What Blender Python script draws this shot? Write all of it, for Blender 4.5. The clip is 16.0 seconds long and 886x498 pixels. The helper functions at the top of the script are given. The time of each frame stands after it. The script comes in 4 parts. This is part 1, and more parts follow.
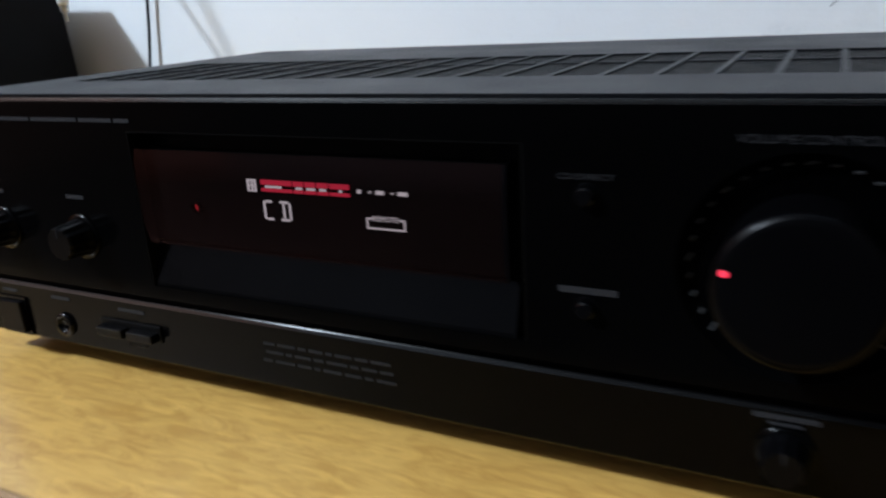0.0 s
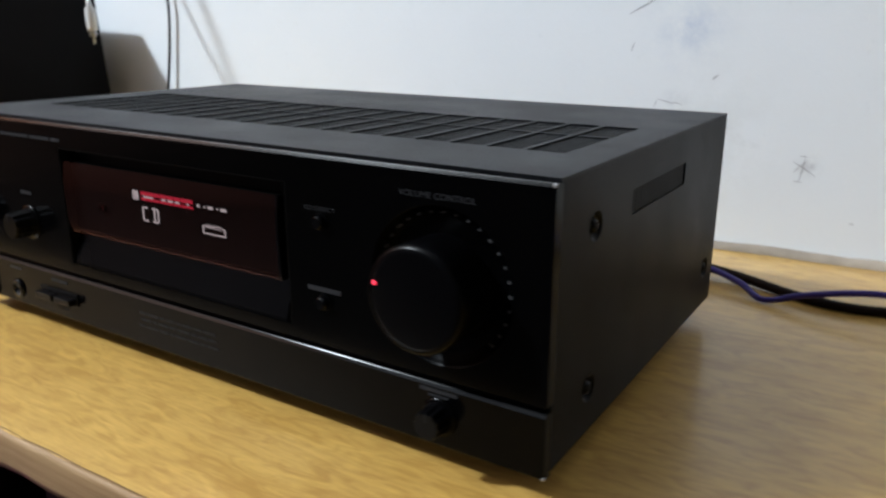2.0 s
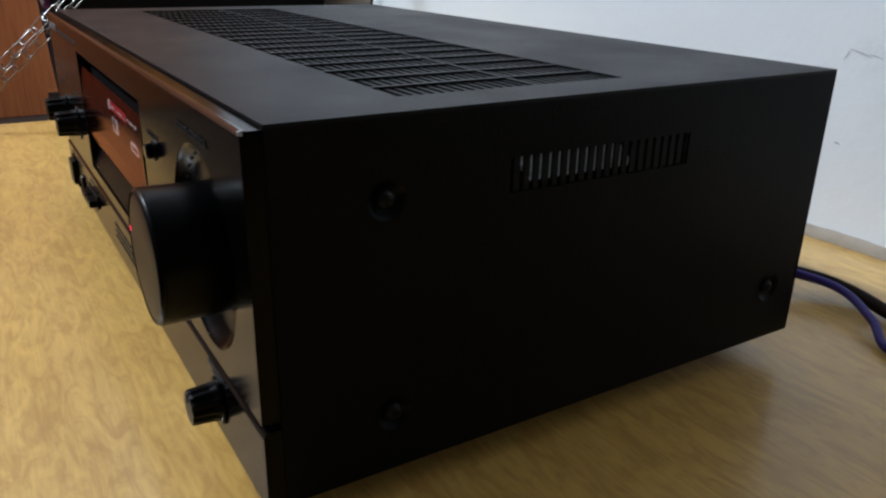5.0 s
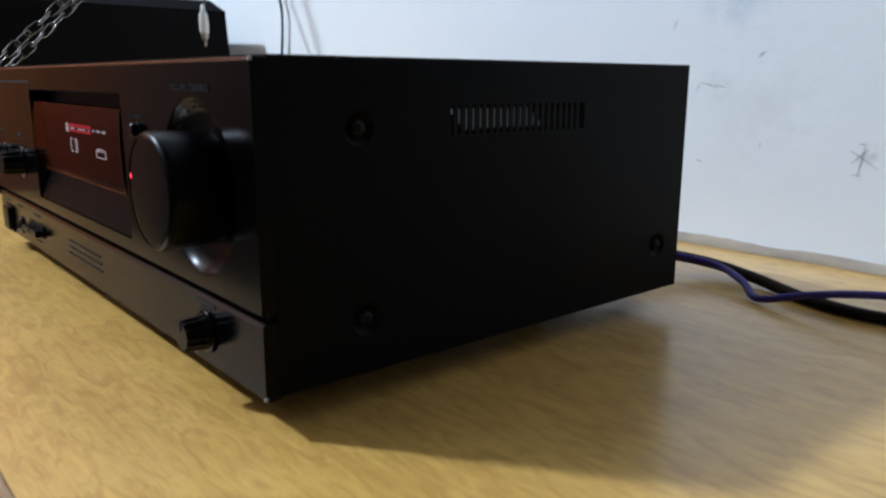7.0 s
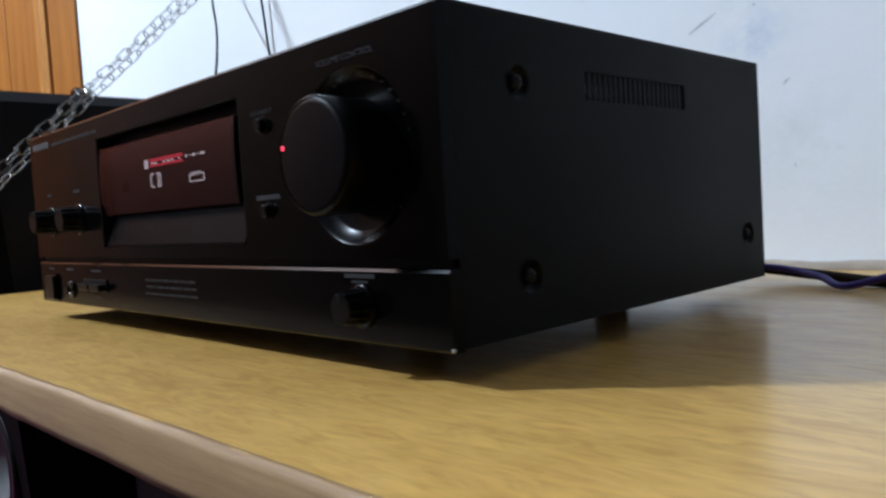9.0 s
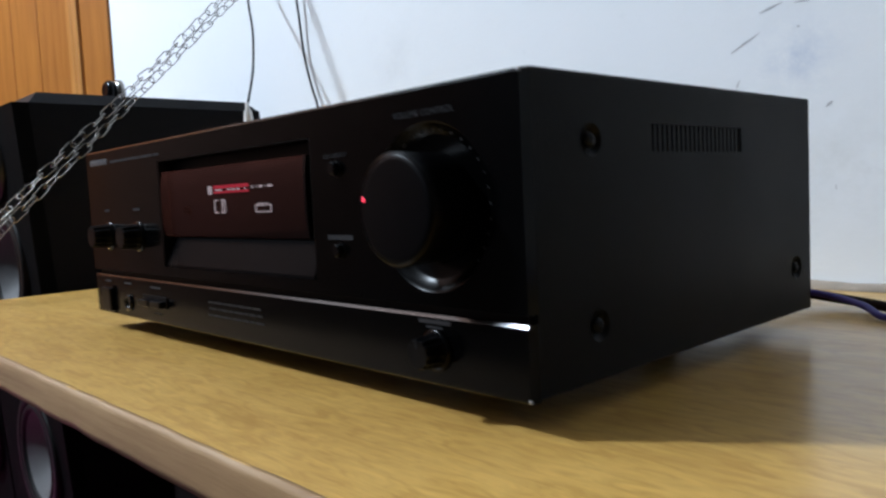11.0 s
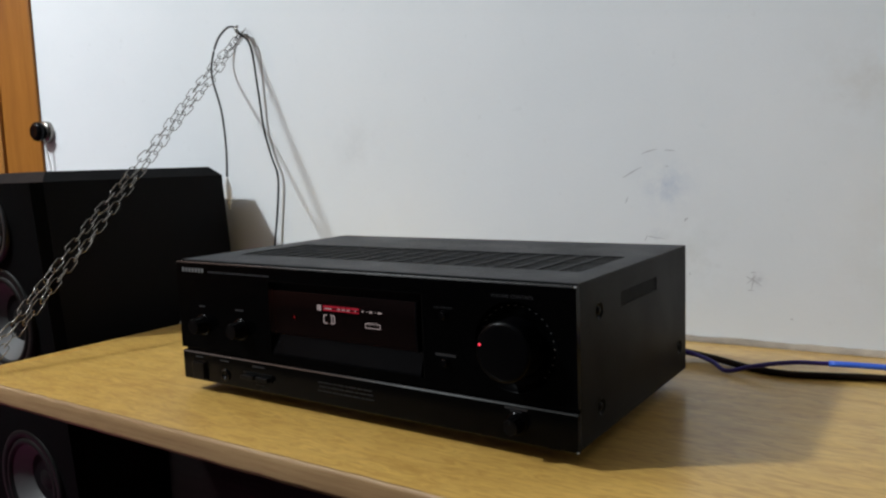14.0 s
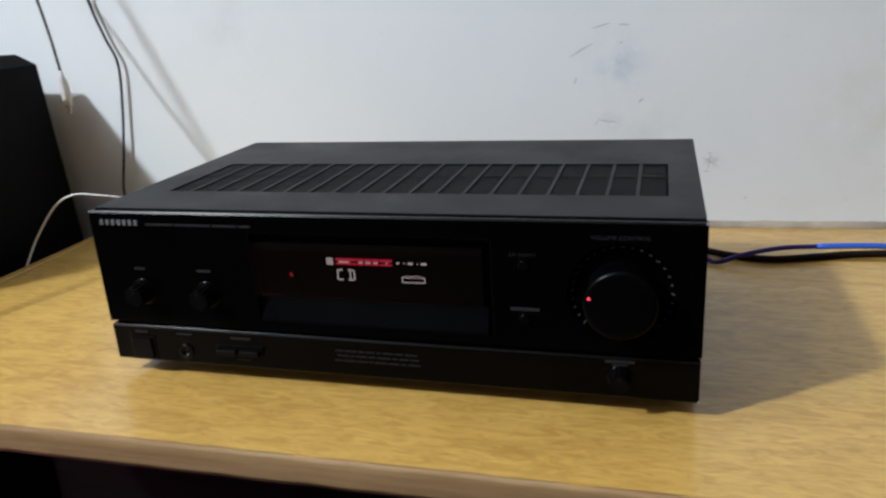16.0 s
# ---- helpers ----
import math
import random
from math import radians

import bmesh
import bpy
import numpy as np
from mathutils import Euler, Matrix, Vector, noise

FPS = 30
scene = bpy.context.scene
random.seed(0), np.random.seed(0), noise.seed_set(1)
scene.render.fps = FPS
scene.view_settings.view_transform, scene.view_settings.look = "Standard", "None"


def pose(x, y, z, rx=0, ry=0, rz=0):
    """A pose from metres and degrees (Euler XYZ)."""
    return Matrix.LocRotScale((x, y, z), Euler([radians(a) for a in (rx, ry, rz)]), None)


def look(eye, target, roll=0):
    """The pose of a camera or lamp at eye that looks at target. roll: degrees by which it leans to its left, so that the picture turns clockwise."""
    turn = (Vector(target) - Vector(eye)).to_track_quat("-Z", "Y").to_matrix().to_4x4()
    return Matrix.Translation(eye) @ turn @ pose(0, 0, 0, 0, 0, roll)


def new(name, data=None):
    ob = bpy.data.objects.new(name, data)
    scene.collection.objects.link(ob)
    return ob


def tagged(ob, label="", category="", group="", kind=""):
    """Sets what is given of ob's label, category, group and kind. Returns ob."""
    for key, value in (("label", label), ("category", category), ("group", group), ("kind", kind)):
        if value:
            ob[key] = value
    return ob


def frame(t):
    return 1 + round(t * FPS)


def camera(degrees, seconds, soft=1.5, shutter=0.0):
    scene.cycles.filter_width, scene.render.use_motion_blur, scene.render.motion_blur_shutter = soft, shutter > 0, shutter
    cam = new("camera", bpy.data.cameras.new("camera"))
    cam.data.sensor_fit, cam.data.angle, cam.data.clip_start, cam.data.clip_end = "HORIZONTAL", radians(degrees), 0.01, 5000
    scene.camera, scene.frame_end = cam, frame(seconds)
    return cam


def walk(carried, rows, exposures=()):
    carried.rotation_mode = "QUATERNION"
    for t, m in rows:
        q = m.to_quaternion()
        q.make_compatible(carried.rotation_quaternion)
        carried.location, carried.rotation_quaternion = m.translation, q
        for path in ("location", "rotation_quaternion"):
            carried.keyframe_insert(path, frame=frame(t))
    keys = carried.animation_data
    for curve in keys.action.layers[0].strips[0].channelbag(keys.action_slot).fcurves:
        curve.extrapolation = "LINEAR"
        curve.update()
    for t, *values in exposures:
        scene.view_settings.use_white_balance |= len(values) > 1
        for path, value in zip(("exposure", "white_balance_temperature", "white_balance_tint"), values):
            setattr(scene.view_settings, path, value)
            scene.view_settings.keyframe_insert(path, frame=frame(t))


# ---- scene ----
cam = camera(60.4, 16.0, soft=2.3, shutter=0.8)
PATH = [
    (0, (0.173, -0.224, 0.165), (-0.703, 1.463, -0.455), -3.5),
    (0.5, (0.236, -0.246, 0.178), (-0.726, 1.39, -0.452), -5.3),
    (1, (0.283, -0.249, 0.187), (-0.677, 1.403, -0.406), -5.4),
    (1.5, (0.301, -0.26, 0.191), (-0.693, 1.366, -0.416), -4.8),
    (2, (0.329, -0.245, 0.189), (-0.706, 1.37, -0.379), 0.1),
    (2.5, (0.364, -0.197, 0.179), (-0.909, 1.211, -0.452), -0.0),
    (3, (0.39, -0.148, 0.169), (-1.008, 1.128, -0.479), 0.5),
    (3.2, (0.4, -0.134, 0.17), (-1.046, 1.082, -0.486), 0.5),
    (5.5, (0.417, -0.052, 0.178), (-1.177, 0.926, -0.533), 1.4),
    (6, (0.441, -0.072, 0.167), (-1.157, 0.954, -0.459), 2.0),
    (6.5, (0.462, -0.094, 0.153), (-1.108, 1.024, -0.38), 1.1),
    (7, (0.456, -0.116, 0.127), (-1.037, 1.142, -0.306), 0.2),
    (7.5, (0.439, -0.137, 0.101), (-1.024, 1.174, -0.274), -0.5),
    (8, (0.42, -0.161, 0.08), (-1.015, 1.196, -0.235), -0.7),
    (8.5, (0.411, -0.165, 0.07), (-0.986, 1.252, -0.133), -2.9),
    (9, (0.405, -0.182, 0.063), (-1.028, 1.209, -0.04), -3.5),
    (9.2, (0.398, -0.184, 0.057), (-1.03, 1.215, -0.001), -3.6),
    (11.3, (0.397, -0.219, 0.112), (-1.073, 1.122, -0.089), -2.3),
    (11.5, (0.391, -0.232, 0.13), (-1.082, 1.098, -0.121), -2.0),
    (12, (0.392, -0.306, 0.168), (-0.961, 1.133, -0.144), -2.2),
    (12.5, (0.375, -0.397, 0.195), (-0.831, 1.172, -0.093), -2.2),
    (13, (0.385, -0.461, 0.212), (-0.715, 1.186, -0.066), -1.3),
    (13.5, (0.41, -0.481, 0.225), (-0.702, 1.159, -0.042), -1.6),
    (14, (0.439, -0.482, 0.222), (-0.683, 1.159, 0.001), -2.1),
    (14.5, (0.417, -0.495, 0.218), (-0.685, 1.154, -0.043), -2.4),
    (15, (0.321, -0.472, 0.216), (-0.553, 1.294, -0.129), -3.2),
    (15.5, (0.222, -0.467, 0.242), (-0.426, 1.348, -0.293), -3.6),
    (16, (0.19, -0.456, 0.273), (-0.349, 1.362, -0.364), -3.6),
]
walk(cam, [(t, look(eye, target, roll)) for t, eye, target, roll in PATH], exposures=[
    (0.0, 0.16, 6080, 10), (0.5, 0.18, 6630, 10), (2.0, 0.28, 6480, 10), (3.0, 0.14, 6380, 10), (5.5, 0.06, 6130, 10), (7.5, 0.22, 5880, 10), (9.0, 0.22, 5830, 10),
    (11.5, 0.18, 6280, 10), (12.5, 0.10, 6730, 10), (13.0, -0.05, 6730, 10), (14.0, -0.22, 6880, 10), (14.5, -0.20, 6780, 10), (15.0, -0.10, 6830, 10), (15.4, -0.02, 6730, 10), (16.0, 0.02, 6630, 10)])

# ---- light ----
world = bpy.data.worlds.new("world")
scene.world = world
world.use_nodes = True
world.node_tree.nodes["Background"].inputs[0].default_value = (0.75, 0.85, 1.0, 1)
world.node_tree.nodes["Background"].inputs[1].default_value = 0.01

bulb = bpy.data.lights.new("room_lamp", "POINT")
bulb.energy, bulb.color, bulb.shadow_soft_size = 425, (0.83, 0.94, 1.04), 0.10
bulb_ob = new("room_lamp", bulb)
bulb_ob.location = (-1.95, -1.61, 2.285)

# ---- materials ----


def material(name, base, rough=0.5, metal=0.0, spec=0.5):
    m = bpy.data.materials.new(name)
    m.use_nodes = True
    b = m.node_tree.nodes["Principled BSDF"]
    b.inputs["Base Color"].default_value = (*base, 1)
    b.inputs["Roughness"].default_value = rough
    b.inputs["Metallic"].default_value = metal
    b.inputs["Specular IOR Level"].default_value = spec
    return m


def nodes_of(m):
    n = m.node_tree.nodes
    return n, m.node_tree.links, n["Principled BSDF"]


def noise_tex(m, scale, detail=4, stretch=(1, 1, 1), rough=0.55):
    n, l, _ = nodes_of(m)
    co = n.new("ShaderNodeTexCoord")
    mp = n.new("ShaderNodeMapping")
    mp.inputs["Scale"].default_value = stretch
    t = n.new("ShaderNodeTexNoise")
    t.inputs["Scale"].default_value = scale
    t.inputs["Detail"].default_value = detail
    t.inputs["Roughness"].default_value = rough
    l.new(co.outputs["Object"], mp.inputs["Vector"])
    l.new(mp.outputs[0], t.inputs["Vector"])
    return t


def ramp(m, source, stops):
    n, l, _ = nodes_of(m)
    r = n.new("ShaderNodeValToRGB")
    while len(r.color_ramp.elements) < len(stops):
        r.color_ramp.elements.new(0.5)
    for e, (p, c) in zip(r.color_ramp.elements, stops):
        e.position = p
        e.color = (*c, 1) if len(c) == 3 else c
    l.new(source, r.inputs[0])
    return r


def mix(m, kind, factor, a, b):
    n, l, _ = nodes_of(m)
    x = n.new("ShaderNodeMixRGB")
    x.blend_type = kind
    for sock, v in zip(x.inputs, (factor, a, b)):
        if hasattr(v, "links"):
            l.new(v, sock)
        elif isinstance(v, tuple):
            sock.default_value = (*v, 1)
        else:
            sock.default_value = v
    return x


def bump(m, height, strength, distance=0.001):
    n, l, b = nodes_of(m)
    x = n.new("ShaderNodeBump")
    x.inputs["Strength"].default_value = strength
    x.inputs["Distance"].default_value = distance
    l.new(height, x.inputs["Height"])
    l.new(x.outputs[0], b.inputs["Normal"])


def grained(name, base, rough, metal=0.0, grain=900, depth=0.25, vary=0.25, spec=0.5):
    """A plain finish with fine relief and slow wear."""
    m = material(name, base, rough, metal, spec)
    n, l, b = nodes_of(m)
    slow = noise_tex(m, 14, 5)
    lo = tuple(c * (1 - vary) for c in base)
    hi = tuple(min(1, c * (1 + vary)) for c in base)
    l.new(ramp(m, slow.outputs[0], [(0.3, lo), (0.7, hi)]).outputs[0], b.inputs["Base Color"])
    rr = ramp(m, slow.outputs[0], [(0.3, (rough * 0.85,) * 3), (0.75, (min(1, rough * 1.2),) * 3)])
    l.new(rr.outputs[0], b.inputs["Roughness"])
    fine = noise_tex(m, grain, 2)
    bump(m, fine.outputs[0], depth, 0.0004)
    return m


def wall_paint():
    m = material("wall_paint", (0.77, 0.80, 0.825), 0.75, spec=0.25)
    n, l, b = nodes_of(m)
    cloud = noise_tex(m, 3.2, 5)
    base = ramp(m, cloud.outputs[0], [(0.3, (0.735, 0.765, 0.79)), (0.7, (0.79, 0.81, 0.83))])
    specks = noise_tex(m, 60, 4)
    grime = ramp(m, specks.outputs[0], [(0.66, (0, 0, 0)), (0.80, (1, 1, 1))])
    col = mix(m, "MIX", 0.0, base.outputs[0], (0.55, 0.57, 0.58))
    gm = n.new("ShaderNodeMath")
    gm.operation = "MULTIPLY"
    gm.inputs[1].default_value = 0.25
    l.new(grime.outputs[0], gm.inputs[0])
    l.new(gm.outputs[0], col.inputs[0])
    last = col.outputs[0]
    co = n.new("ShaderNodeTexCoord")
    # rubbed and broad darker patches, x 0.43 a painted soft shadow: x, z, radius, tint, strength
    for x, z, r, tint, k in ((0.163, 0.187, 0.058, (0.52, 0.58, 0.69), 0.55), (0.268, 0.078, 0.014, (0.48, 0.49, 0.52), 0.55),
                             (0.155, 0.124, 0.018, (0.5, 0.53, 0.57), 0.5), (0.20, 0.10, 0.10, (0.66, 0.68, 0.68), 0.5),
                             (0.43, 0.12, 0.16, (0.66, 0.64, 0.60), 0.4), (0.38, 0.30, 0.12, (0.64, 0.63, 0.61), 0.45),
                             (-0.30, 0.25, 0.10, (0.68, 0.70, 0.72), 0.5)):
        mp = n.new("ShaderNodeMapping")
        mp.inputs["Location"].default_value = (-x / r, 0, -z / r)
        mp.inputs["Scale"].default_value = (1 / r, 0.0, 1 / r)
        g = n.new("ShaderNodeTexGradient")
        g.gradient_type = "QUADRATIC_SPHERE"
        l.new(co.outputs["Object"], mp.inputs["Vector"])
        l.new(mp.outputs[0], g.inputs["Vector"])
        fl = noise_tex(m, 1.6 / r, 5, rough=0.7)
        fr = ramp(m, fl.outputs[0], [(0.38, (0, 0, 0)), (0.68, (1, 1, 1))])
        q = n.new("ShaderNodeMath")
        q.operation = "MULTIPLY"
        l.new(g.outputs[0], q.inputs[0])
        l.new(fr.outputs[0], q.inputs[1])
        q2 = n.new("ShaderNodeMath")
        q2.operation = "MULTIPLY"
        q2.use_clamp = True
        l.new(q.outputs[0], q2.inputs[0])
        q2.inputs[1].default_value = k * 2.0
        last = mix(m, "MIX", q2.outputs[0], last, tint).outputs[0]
    l.new(last, b.inputs["Base Color"])
    bump(m, noise_tex(m, 35, 6, rough=0.65).outputs[0], 0.25, 0.003)
    return m


def wood(name, dark, mid, light, along=(1, 14, 14), scale=6.0, rough=0.35, fleck=0.5, coat=0.0, fleck2=0.0):
    m = material(name, mid, rough)
    n, l, b = nodes_of(m)
    slow = noise_tex(m, scale, 5, along, 0.6)
    base = ramp(m, slow.outputs[0], [(0.28, dark), (0.5, mid), (0.72, light)])
    fine = noise_tex(m, scale * 9, 4, tuple(a if a > 1 else 1.3 for a in along), 0.6)
    streak = ramp(m, fine.outputs[0], [(0.42, (1, 1, 1)), (0.70, (0.62, 0.55, 0.45))])
    c = mix(m, "MULTIPLY", fleck, base.outputs[0], streak.outputs[0])
    if fleck2:
        small = noise_tex(m, 120, 4, (0.28, 1, 1), 0.62)
        small.inputs["Distortion"].default_value = 1.5
        dash = ramp(m, small.outputs[0], [(0.38, (1.12, 1.12, 1.11)), (0.51, (1.0, 0.99, 0.97)), (0.64, (0.85, 0.79, 0.68))])
        c = mix(m, "MULTIPLY", fleck2, c.outputs[0], dash.outputs[0])
        hair = noise_tex(m, 700, 2, (0.035, 1, 1), 0.5)
        line = ramp(m, hair.outputs[0], [(0.40, (1.03, 1.03, 1.02)), (0.60, (0.96, 0.94, 0.90))])
        c = mix(m, "MULTIPLY", fleck2, c.outputs[0], line.outputs[0])
        mott = noise_tex(m, 48, 4, (0.4, 1, 1), 0.65)
        mo = ramp(m, mott.outputs[0], [(0.38, (1.04, 1.04, 1.03)), (0.62, (0.95, 0.93, 0.89))])
        c = mix(m, "MULTIPLY", fleck2, c.outputs[0], mo.outputs[0])
    patch = noise_tex(m, 3.0, 3)
    pc = ramp(m, patch.outputs[0], [(0.35, (0.91, 0.87, 0.80)), (0.65, (1.0, 1.0, 1.0))])
    c2 = mix(m, "MULTIPLY", 0.8, c.outputs[0], pc.outputs[0])
    l.new(c2.outputs[0], b.inputs["Base Color"])
    rr = ramp(m, slow.outputs[0], [(0.3, (rough * 1.25,) * 3), (0.7, (rough * 0.85,) * 3)])
    l.new(rr.outputs[0], b.inputs["Roughness"])
    b.inputs["Coat Weight"].default_value = coat
    b.inputs["Coat Roughness"].default_value = 0.20
    bump(m, fine.outputs[0], 0.18, 0.0008)
    return m


def glow(name, colour, strength):
    m = bpy.data.materials.new(name)
    m.use_nodes = True
    b = m.node_tree.nodes["Principled BSDF"]
    b.inputs["Base Color"].default_value = (0.02, 0.02, 0.02, 1)
    b.inputs["Emission Color"].default_value = (*colour, 1)
    b.inputs["Emission Strength"].default_value = strength
    return m


def tinted_glass():
    m = bpy.data.materials.new("smoked_glass")
    m.use_nodes = True
    n, l = m.node_tree.nodes, m.node_tree.links
    n.remove(n["Principled BSDF"])
    tr = n.new("ShaderNodeBsdfTransparent")
    tr.inputs[0].default_value = (0.45, 0.37, 0.37, 1)
    gl = n.new("ShaderNodeBsdfGlossy")
    gl.inputs["Roughness"].default_value = 0.12
    gl.inputs["Color"].default_value = (0.54, 0.29, 0.27, 1)
    fr = n.new("ShaderNodeFresnel")
    fr.inputs[0].default_value = 1.70
    mx = n.new("ShaderNodeMixShader")
    l.new(fr.outputs[0], mx.inputs[0])
    l.new(tr.outputs[0], mx.inputs[1])
    l.new(gl.outputs[0], mx.inputs[2])
    l.new(mx.outputs[0], n["Material Output"].inputs[0])
    return m


WALL = wall_paint()
# tones of the unseen ceiling and walls, set for fill light and reflections
PALE_WALL = grained("pale_wall", (0.30, 0.295, 0.285), 0.8, grain=60)
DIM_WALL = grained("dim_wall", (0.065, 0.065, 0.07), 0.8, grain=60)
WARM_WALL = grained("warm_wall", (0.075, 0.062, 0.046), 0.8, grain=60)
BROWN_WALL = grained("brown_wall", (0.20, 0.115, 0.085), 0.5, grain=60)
FLOOR = grained("dark_floor", (0.022, 0.016, 0.013), 0.6, grain=120, spec=0.2)
SHELF = wood("varnished_shelf", (0.57, 0.352, 0.095), (0.605, 0.380, 0.106), (0.64, 0.408, 0.119), along=(1, 7, 7), scale=5.0, rough=0.36, fleck=0.05, coat=0.6, fleck2=1.0)
SHELF_EDGE = wood("raw_edge", (0.25, 0.140, 0.060), (0.34, 0.205, 0.092), (0.41, 0.262, 0.125), along=(1, 30, 30), rough=0.65, fleck=0.35)
STRIP = grained("dirty_plaster", (0.34, 0.285, 0.225), 0.9, grain=120, depth=0.9, vary=0.45)
DOOR = wood("orange_wood", (0.25, 0.088, 0.010), (0.32, 0.120, 0.016), (0.37, 0.148, 0.025), along=(9, 9, 1), scale=4, rough=0.38, fleck=0.12)
STAINED = wood("red_brown_wood", (0.20, 0.060, 0.018), (0.28, 0.090, 0.028), (0.33, 0.12, 0.042), along=(14, 14, 1), scale=5, rough=0.4, fleck=0.3)
DOOR_PALE = wood("pale_orange_wood", (0.36, 0.15, 0.028), (0.43, 0.195, 0.045), (0.48, 0.23, 0.065), along=(9, 9, 1), scale=4, rough=0.35, fleck=0.12)
PAINTED = grained("black_painted_steel", (0.0018, 0.0018, 0.0022), 0.40, grain=1600, depth=0.5, vary=0.3, spec=0.055)
DUSTY = grained("dusty_painted_steel", (0.0030, 0.0030, 0.0036), 0.42, grain=1600, depth=0.5, vary=0.3, spec=0.12)
nd, ld, bd = nodes_of(DUSTY)
dust = ramp(DUSTY, noise_tex(DUSTY, 7, 6, (1, 2.5, 1), 0.7).outputs[0], [(0.42, (0.0026, 0.0029, 0.0040)), (0.72, (0.0085, 0.009, 0.0105))])
lint = ramp(DUSTY, noise_tex(DUSTY, 420, 2).outputs[0], [(0.70, (0, 0, 0)), (0.78, (0.05, 0.05, 0.05))])
ld.new(mix(DUSTY, "ADD", 0.35, dust.outputs[0], lint.outputs[0]).outputs[0], bd.inputs["Base Color"])
PANEL = grained("black_anodised_panel", (0.0008, 0.0008, 0.0009), 0.16, grain=2200, depth=0.03, vary=0.2, spec=0.065)
EDGE = grained("worn_black_edge", (0.0045, 0.0045, 0.005), 0.15, grain=300, depth=0.1, vary=0.6)
GLINT = grained("polished_black_edge", (0.002, 0.002, 0.002), 0.11, grain=300, depth=0.05, vary=0.5, spec=0.32)
GROOVE = material("groove_black", (0.0015, 0.0015, 0.0015), 0.5, spec=0.1)
KNOB = grained("black_knob", (0.0012, 0.0012, 0.0016), 0.34, grain=1800, depth=0.1, vary=0.2, spec=0.085)
DISH_BLACK = grained("polished_black_dish", (0.0008, 0.0008, 0.0009), 0.22, grain=2200, depth=0.01, vary=0.2, spec=0.055)
SCREW = grained("black_screw", (0.006, 0.006, 0.007), 0.32, grain=1500, depth=0.1, vary=0.2, spec=0.12)
DIMPLED = grained("pressed_painted_steel", (0.0022, 0.0022, 0.0026), 0.34, grain=1600, depth=0.2, vary=0.2, spec=0.07)
GLOSS = material("gloss_black_plastic", (0.0015, 0.0015, 0.002), 0.12, spec=0.15)
FLAP = grained("grey_black_plastic", (0.0024, 0.0024, 0.0028), 0.3, grain=1500, depth=0.1, spec=0.04)
BADGE = material("badge_silver", (0.15, 0.15, 0.155), 0.5, spec=0.2)
NOTICE = material("dim_print", (0.017, 0.017, 0.018), 0.6, spec=0.1)
PRINT = material("grey_print", (0.025, 0.025, 0.027), 0.6, spec=0.1)
TICK = material("white_print", (0.055, 0.055, 0.057), 0.6, spec=0.1)
GLASS = tinted_glass()
ALU = grained("aluminium", (0.90, 0.89, 0.87), 0.5, 0.0, grain=600)
INSIDE = material("black_inside", (0.001, 0.001, 0.001), 0.7, spec=0.05)
CHIP_GLINT = grained("chip_and_glint_metal", (0.30, 0.30, 0.30), 0.4, 0.5, grain=900)
RUBBER = grained("black_rubber", (0.006, 0.006, 0.006), 0.7, grain=800)
CABLE = material("black_cable", (0.008, 0.008, 0.009), 0.5, spec=0.3)
CABLE_BLUE = material("blue_cable", (0.03, 0.12, 0.62), 0.4)
CABLE_PURPLE = material("purple_cable", (0.040, 0.024, 0.19), 0.5, spec=0.25)
CABLE_BROWN = grained("brown_black_cable", (0.013, 0.0065, 0.0045), 0.6, grain=500, depth=0.1, vary=0.3, spec=0.08)
WHITE = grained("white_plastic", (0.75, 0.75, 0.74), 0.4, grain=400, depth=0.05, vary=0.08)
NICKEL = grained("plated_steel", (0.24, 0.228, 0.21), 0.20, 1.0, grain=700, depth=0.2, vary=0.35)
TIP = material("nickel_tip", (0.40, 0.41, 0.43), 0.4, 0.6)
CABINET = grained("black_vinyl", (0.0035, 0.003, 0.0035), 0.55, grain=500, depth=0.5, vary=0.3, spec=0.08)
BAFFLE = grained("black_baffle", (0.0024, 0.0025, 0.0026), 0.7, grain=700, depth=0.3, spec=0.02)
CONE = grained("grey_paper_cone", (0.055, 0.055, 0.055), 0.6, grain=300, depth=0.3, vary=0.2)
SURROUND = grained("black_surround", (0.005, 0.005, 0.005), 0.5, grain=500, spec=0.10)
RING = grained("grey_metal_ring", (0.05, 0.05, 0.053), 0.35, 0.6, grain=600)
VELVET = grained("magenta_velvet", (0.26, 0.013, 0.105), 0.8, grain=500, depth=0.8, vary=0.35)
VELVET.node_tree.nodes["Principled BSDF"].inputs["Sheen Weight"].default_value = 0.2
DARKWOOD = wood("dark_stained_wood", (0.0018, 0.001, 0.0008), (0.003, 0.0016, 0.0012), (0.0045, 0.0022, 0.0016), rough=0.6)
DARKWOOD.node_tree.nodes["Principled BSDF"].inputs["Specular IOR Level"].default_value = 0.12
PENCIL = material("pencil", (0.43, 0.435, 0.46), 0.8)
PAPER = material("paper_label", (0.7, 0.7, 0.72), 0.6)
RED = glow("red_display", (1.0, 0.03, 0.09), 0.62)
WHITE_GLOW = glow("white_display", (0.95, 0.97, 1.0), 0.75)
DIM_LED = glow("dim_red_led", (1.0, 0.05, 0.07), 0.4)
LED = glow("red_led", (1.0, 0.035, 0.08), 1.6)

# ---- helpers for shapes ----


